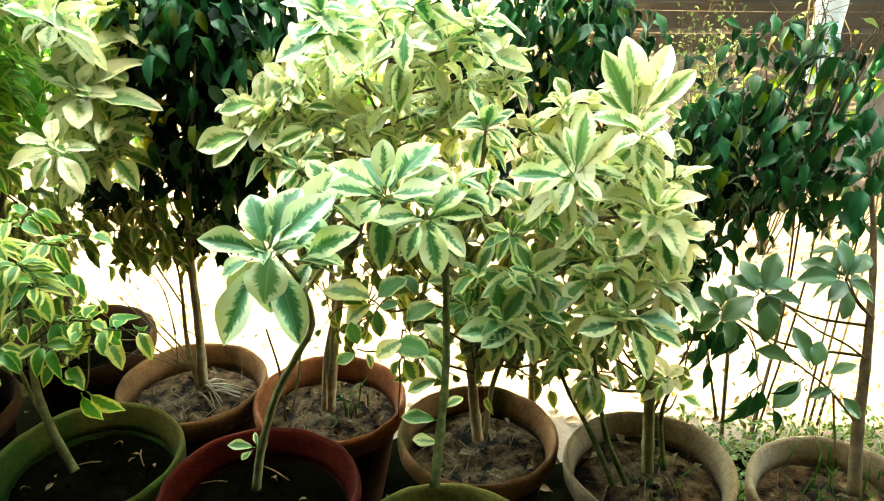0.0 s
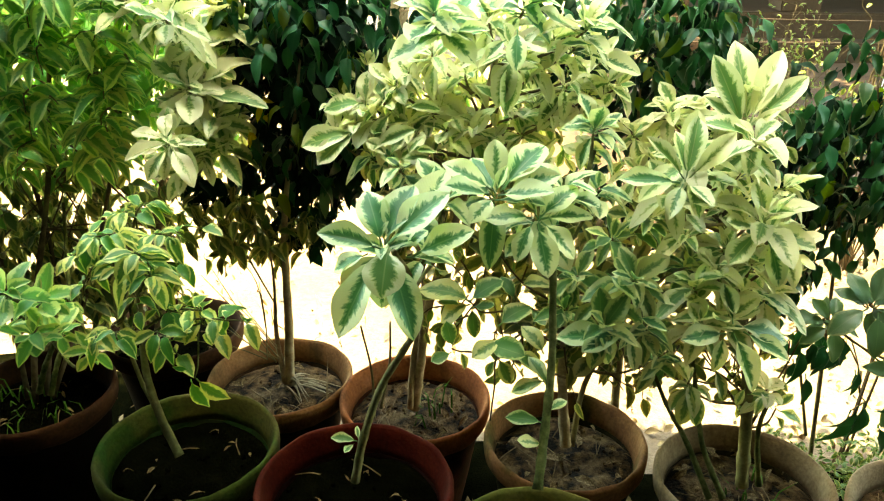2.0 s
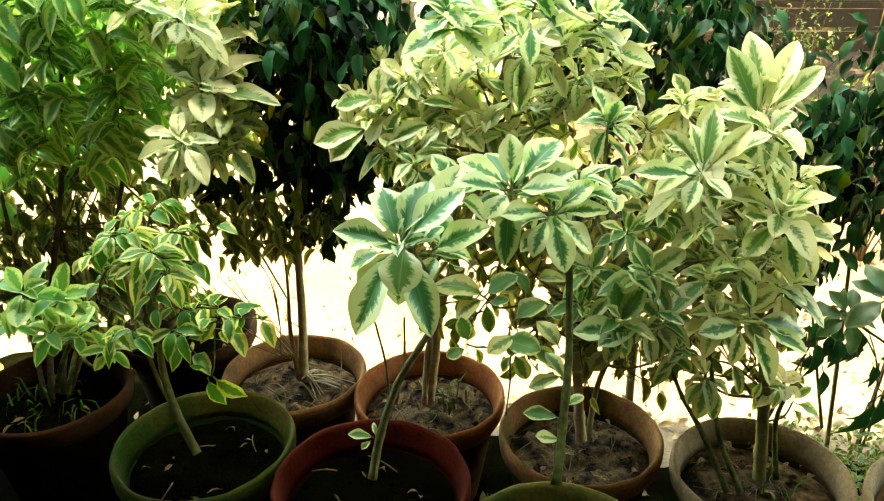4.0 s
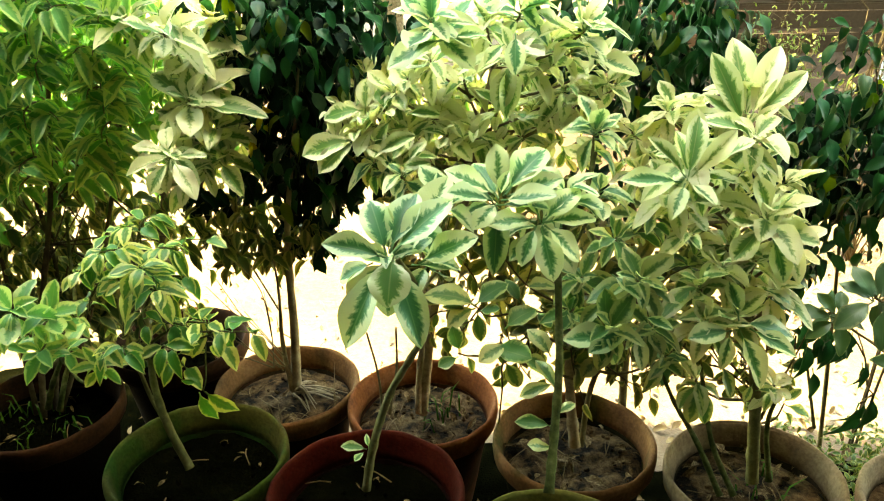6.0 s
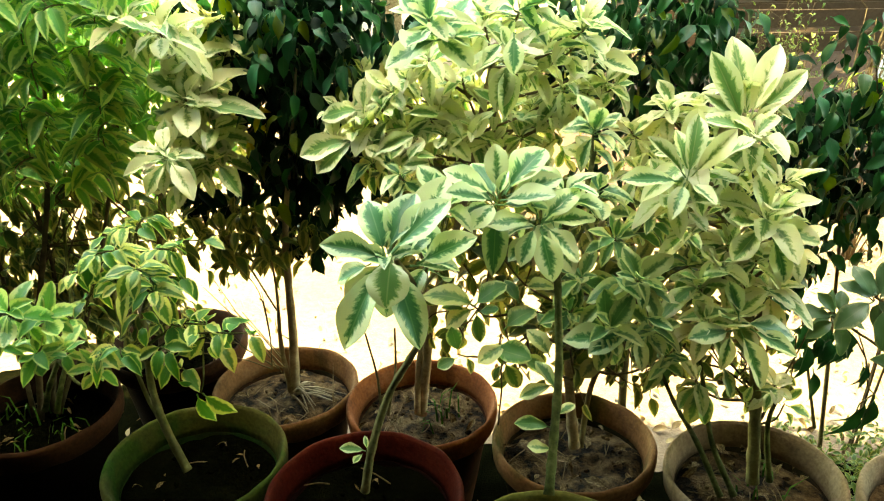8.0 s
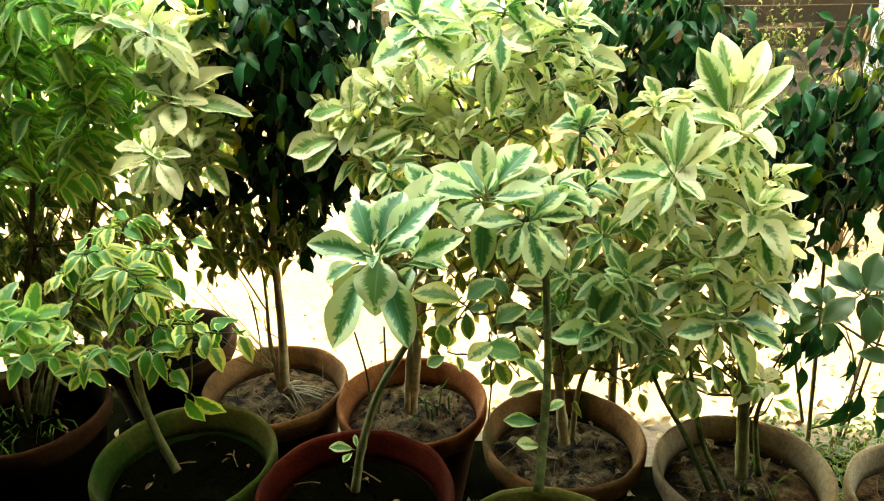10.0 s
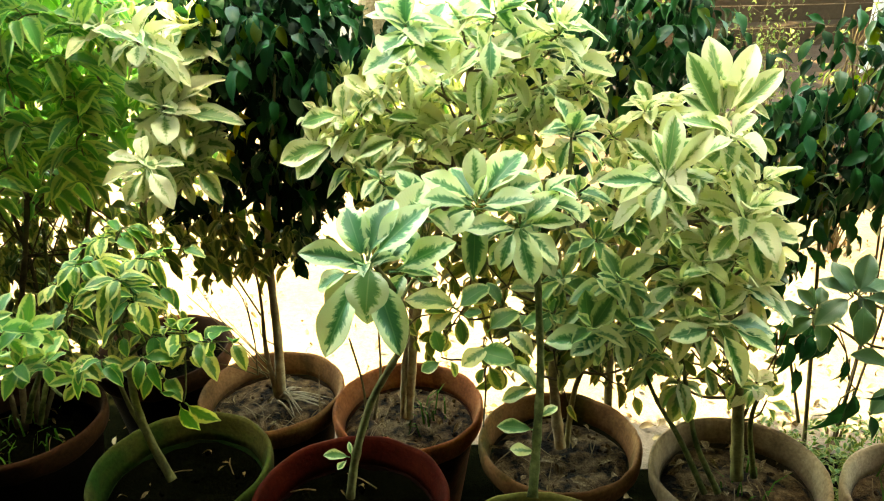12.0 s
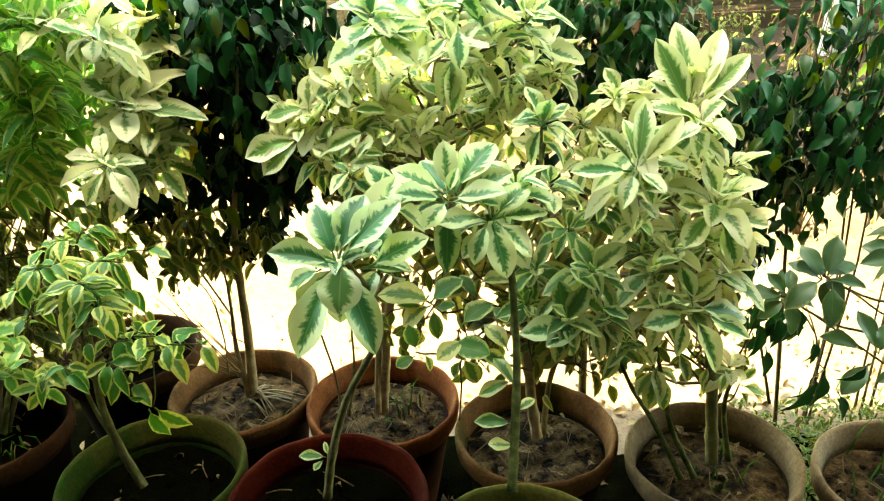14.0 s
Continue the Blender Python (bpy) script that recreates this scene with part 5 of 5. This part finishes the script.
set_leaves(plant, wide_teal, [((0.758, 1.207, 0.628), (0.738, 1.243, 0.682)), ((0.766, 1.207, 0.630), (0.794, 1.244, 0.689)), ((0.750, 1.197, 0.631), (0.680, 1.160, 0.615)), ((0.760, 1.215, 0.624), (0.716, 1.233, 0.658)), ((0.768, 1.196, 0.629), (0.827, 1.182, 0.629)), ((0.768, 1.193, 0.624), (0.757, 1.138, 0.575)), ((0.780, 1.224, 0.621), (0.837, 1.246, 0.648)),
                              ((0.719, 1.242, 0.581), (0.689, 1.259, 0.616)), ((0.715, 1.240, 0.578), (0.650, 1.242, 0.600)), ((0.717, 1.229, 0.577), (0.722, 1.186, 0.533)), ((0.711, 1.229, 0.577), (0.660, 1.211, 0.557)), ((0.723, 1.241, 0.581), (0.736, 1.269, 0.619)),
                              ((0.918, 1.223, 0.653), (0.921, 1.259, 0.707)), ((0.925, 1.222, 0.652), (0.963, 1.239, 0.692)), ((0.904, 1.213, 0.654), (0.824, 1.200, 0.668)), ((0.917, 1.233, 0.651), (0.851, 1.247, 0.676)), ((0.914, 1.210, 0.649), (0.867, 1.173, 0.636)), ((0.919, 1.210, 0.649), (0.943, 1.181, 0.637)), ((0.926, 1.222, 0.629), (0.909, 1.183, 0.589)),
                              ((0.846, 1.149, 0.510), (0.830, 1.189, 0.571)), ((0.848, 1.148, 0.507), (0.872, 1.168, 0.553)), ((0.826, 1.161, 0.509), (0.761, 1.168, 0.544)), ((0.834, 1.141, 0.492), (0.773, 1.108, 0.462)), ((0.879, 1.151, 0.493), (0.920, 1.141, 0.523)), ((0.908, 1.143, 0.455), (0.936, 1.109, 0.431)), ((0.898, 1.148, 0.464), (0.853, 1.137, 0.461))], wide=0.95)
for pts in ([(0.950, 1.147, 0.395), (0.894, 1.156, 0.458), (0.839, 1.167, 0.500), (0.768, 1.202, 0.548), (0.725, 1.248, 0.572)], [(0.989, 1.208, 0.483), (0.936, 1.206, 0.522), (0.880, 1.210, 0.550), (0.830, 1.218, 0.587), (0.778, 1.224, 0.619)], [(1.001, 1.251, 0.554), (0.958, 1.239, 0.596), (0.926, 1.229, 0.643)], [(0.902, 1.152, 0.449), (0.903, 1.131, 0.403), (0.905, 1.110, 0.357)]):
    stem(plant, pts, 0.0026, 0.0015, TWIG, "branch", 5, 6)
for a, b in (((0.753, 1.153, 0.463), (0.729, 1.127, 0.404)), ((0.763, 1.155, 0.468), (0.751, 1.135, 0.400)), ((0.758, 1.189, 0.517), (0.754, 1.166, 0.467)), ((0.792, 1.147, 0.430), (0.814, 1.123, 0.379)), ((0.813, 1.117, 0.509), (0.772, 1.101, 0.471)), ((0.740, 1.252, 0.557), (0.758, 1.223, 0.496))):
    add_leaf(plant, sheets(OVAL, DARK), a, Vector(b) - Vector(a), (0.3, -1, 0.2), (Vector(b) - Vector(a)).length * 1.05, 0.68)
for a, b in (((0.797, 1.263, 0.467), (0.804, 1.241, 0.416)), ((0.780, 1.215, 0.411), (0.746, 1.174, 0.345)), ((0.808, 1.222, 0.423), (0.789, 1.183, 0.361)), ((0.757, 1.279, 0.507), (0.752, 1.254, 0.451)), ((0.779, 1.285, 0.519), (0.779, 1.258, 0.483)), ((0.704, 1.293, 0.496), (0.696, 1.251, 0.426)), ((0.725, 1.297, 0.501), (0.718, 1.268, 0.437)), ((0.742, 1.300, 0.506), (0.747, 1.267, 0.433)), ((0.714, 1.273, 0.449), (0.723, 1.246, 0.387))):
    add_leaf(plant, sheets(OVAL, DARK), a, Vector(b) - Vector(a), (0.2, -1, 0.3), (Vector(b) - Vector(a)).length * 1.05, 0.7)
for q in cloud((0.737, 1.317, 0.496), (0.07, 0.05, 0.05), 22):
    add_leaf(plant, sheets(OVAL, DARK), q, ball() * 0.7 + Vector((0, 0, -0.8)), (0.1, -0.8, 0.4), random.uniform(0.045, 0.07))
for pts in ([(0.812, 1.285, 0.466), (0.786, 1.301, 0.505), (0.738, 1.317, 0.521)], [(0.806, 1.247, 0.429), (0.807, 1.276, 0.471), (0.797, 1.306, 0.514)], [(0.817, 1.241, 0.414), (0.786, 1.224, 0.405)], [(0.814, 1.272, 0.461), (0.806, 1.247, 0.429), (0.813, 1.232, 0.419)]):
    stem(plant, pts, 0.002, 0.0012, TWIG, "twig", 4, 5)
for q in cloud((1.008, 1.451, 0.773), (0.13, 0.1, 0.13), 120) + cloud((1.055, 1.519, 0.926), (0.1, 0.1, 0.1), 14):
    add_leaf(plant, sheets(OVAL, DARK), q, ball() + Vector((0, 0, -0.6)), ball() * 0.4 + Vector((0, -0.3, 1)), random.uniform(0.045, 0.075))
for q in cloud((1.007, 1.606, 0.872), (0.16, 0.1, 0.12), 26):
    add_leaf(plant, sheets(OVAL, LIME), q, ball() + Vector((0, 0, -0.6)), ball() * 0.4 + Vector((0, -0.3, 1)), random.uniform(0.04, 0.065))


# ---- beyond the pots ----
def dry_shrub(x, y, height, spread, label, leaves, stems=16):
    p = base_of("dry_shrub", x, y, 0, label, "shrub", "shrubs by the fence")
    ends = []
    for k in range(stems):
        a = random.uniform(0, 6.28)
        top = Vector((x + math.cos(a) * spread * random.random(), y + math.sin(a) * spread * random.random(), height * random.uniform(0.6, 1.05)))
        pts = [Vector((x, y, 0.0)) + ball() * 0.03, Vector((x, y, 0)) * 0.5 + top * 0.5 + ball() * 0.08, top]
        line = stem(p, pts, 0.0036, 0.0012, DRY_TWIG, "branch", 5, 6)
        for _ in range(3):
            q = random.choice(line[6:])
            stem(p, [q, q + Vector((random.uniform(-0.05, 0.05), random.uniform(-0.04, 0.04), 0.06)), q + Vector((random.uniform(-0.09, 0.09), random.uniform(-0.05, 0.05), random.uniform(0.07, 0.16)))], 0.0015, 0.0007, DRY_TWIG, "twig", 3, 5)
        ends += [q + ball() * 0.09 for q in line[5:] for _ in range(leaves)]
    if ends:
        leaf_mass(p, OVAL, SHRUB_MASS, ends, 0.032, 0.0)


dry_shrub(1.05, 2.35, 0.86, 0.22, "half-bare shrub with yellow-green leaves", 3, 9)
dry_shrub(1.02, 1.57, 1.06, 0.2, "bare brown shrub with dry twigs", 0, 3)
dry_shrub(1.18, 1.62, 1.08, 0.22, "bare brown shrub with dry twigs", 0, 3)
dry_shrub(1.5, 2.7, 0.95, 0.28, "half-bare shrub with dry brown twigs", 1)
dry_shrub(1.75, 4.2, 0.8, 0.5, "sunlit yellow-green shrub by the wire", 6)
dry_shrub(0.9, 4.6, 0.75, 0.5, "sunlit yellow-green shrub by the wire", 6)


def yard_tree(x, y, r, washed, label, spread, over=(0, -0.3)):
    """A forked yard tree; its wide unseen crown stands high, placed for shade."""
    p = base_of("shade_tree", x, y, 0, label, "tree", "trees in the yard")
    bm = bmesh.new()
    tube(bm, curve_points([(x, y, -0.05), (x + 0.02, y, 0.5), (x + 0.03, y + 0.02, 1.5)], 8), r * 1.12, r, 18, 0.06)
    part("lower_trunk", bm, LIMEWASH if washed else BARK, p, "limewashed lower trunk" if washed else "")
    bm = bmesh.new()
    tube(bm, curve_points([(x + 0.03, y + 0.02, 1.49), (x - 0.05, y, 2.6), (x + 0.05, y + 0.1, 3.8)], 6), r, r * 0.7, 14, 0.06)
    part("trunk", bm, BARK, p)
    tops = []
    for k in range(18):
        a = k * 2.4
        reach = spread * math.sqrt((k + 0.5) / 18)
        top = Vector((x + over[0] + math.cos(a) * reach, y + over[1] + math.sin(a) * reach * 0.85, random.uniform(4.4, 5.6)))
        stem(p, [(x, y, 3.2 + 0.04 * k), (x + (top.x - x) * 0.4, y + (top.y - y) * 0.4, 4.2), top], r * 0.45, r * 0.12, BARK, "limb", 5, 8)
        tops += cloud(top, (1.0, 0.9, 0.5), 620)
    leaf_mass(p, OVAL, DARK_SHADE_MASS, tops, 0.26, 0.2, "crown")


# crown shifted off its trunk so that its shade falls before the veranda
yard_tree(3.21, 5.75, 0.1, True, "tree with a limewashed trunk and high crown", 3.2, (1.4, -0.95))
yard_tree(-0.75, 8.2, 0.13, False, "dark-barked tree with a high crown", 1.3)

# wire fence
fence = base_of("wire_fence", 1.9, 3.4, 0, "two slack rusty wires of a yard fence", "fence")
for z0, z1 in ((0.86, 0.83), (0.76, 0.74)):
    stem(fence, [(-2.2, 3.55, z0), (0.6, 3.45, z0 - 0.02), (2.0, 3.4, z1), (4.6, 3.3, z1 + 0.03)], 0.0014, 0.0014, WIRE, "wire", 8, 5)
for x, y in ((-2.2, 3.55), (4.6, 3.3)):
    bm = bmesh.new()
    tube(bm, curve_points([(x, y, -0.05), (x + 0.01, y, 0.5), (x, y, 1.05)], 4), 0.03, 0.026, 8, 0.05)
    part("fence_post", bm, TWIG, fence)


# ---- low growth and litter ----
def blades(name, parent, centre, size, count, length, mat, label="", lie=0.5, kind="stuff"):
    verts, faces = [], []
    for _ in range(count):
        a = random.uniform(0, 6.28)
        q = math.sqrt(random.random())
        x, y = centre[0] + size[0] * q * math.cos(a), centre[1] + size[1] * q * math.sin(a)
        L = length * random.uniform(0.5, 1.2)
        a = random.uniform(0, 6.28)
        d = Vector((math.cos(a), math.sin(a), 0))
        s = d.cross(Vector((0, 0, 1))) * 0.0022
        p0 = Vector((x, y, centre[2]))
        p1, p2 = p0 + d * L * lie * 0.35 + Vector((0, 0, L * 0.6)), p0 + d * L * lie * random.uniform(0.7, 1.4) + Vector((0, 0, L * random.uniform(0.5, 1.0)))
        k = len(verts)
        verts += [p0 - s, p0 + s, p1 + s * 0.8, p1 - s * 0.8, p2]
        faces += [(k, k + 1, k + 2, k + 3), (k + 3, k + 2, k + 4)]
    me = bpy.data.meshes.new(name)
    me.from_pydata(verts, [], faces)
    me.materials.append(mat)
    ob = new(name, me)
    if parent:
        ob.parent = parent
        ob.matrix_parent_inverse = parent.matrix_world.inverted()
    return tagged(ob, label, kind=kind)


blades("grass", POTS["L1"], (-0.85, 1.37, 0.24), (0.13, 0.13), 34, 0.07, GRASS)
blades("grass", POTS["B"], (-0.0, 1.40, 0.23), (0.05, 0.06), 14, 0.07, GRASS)
blades("grass", POTS["D"], (0.64, 1.15, 0.245), (0.08, 0.1), 14, 0.07, GRASS)
blades("straw", POTS["A"], (-0.33, 1.42, 0.232), (0.11, 0.06), 12, 0.05, STICK, lie=1.6)
blades("grass", POTS["E"], (0.95, 1.12, 0.225), (0.12, 0.12), 44, 0.09, GRASS)
tagged(blades("grass", None, (1.15, 1.45, 0.0), (0.45, 0.28), 130, 0.07, GRASS), "green grass tufts beside the end pot", "grass", kind="stuff")
tagged(blades("dry_grass", None, (0.0, 2.5, 0.0), (1.8, 0.6), 260, 0.04, STRAW, lie=1.2), "sparse dry grass on the sunny earth", "grass", kind="stuff")
spots = [Vector((random.uniform(0.75, 1.6), random.uniform(1.22, 1.58), random.uniform(0.01, 0.11))) for _ in range(3000)]
tagged(leaf_mass(None, OVAL, SHRUB_MASS, spots, 0.023, 0.0, "creeper"), "low creeping plant with small leaves", "creeper", kind="stuff")
spots = [Vector((random.uniform(-0.9, 1.1), random.uniform(0.6, 1.7), random.uniform(0.015, 0.03))) for _ in range(420)]
tagged(leaf_mass(None, SLIM, DEAD_LEAF, spots, 0.045, 0.0, "leaf_litter"), "dry brown leaf litter on the ground", "leaf litter", kind="stuff")
spots = [Vector((random.uniform(-1.6, 2.6), 1.72 + 2.4 * random.random() ** 1.6, random.uniform(0.012, 0.03))) for _ in range(1100)]
tagged(leaf_mass(None, SLIM, DEAD_LEAF, spots, 0.03, 0.0, "leaf_litter"), "scattered dry leaves on the sunny earth", "leaf litter", kind="stuff")
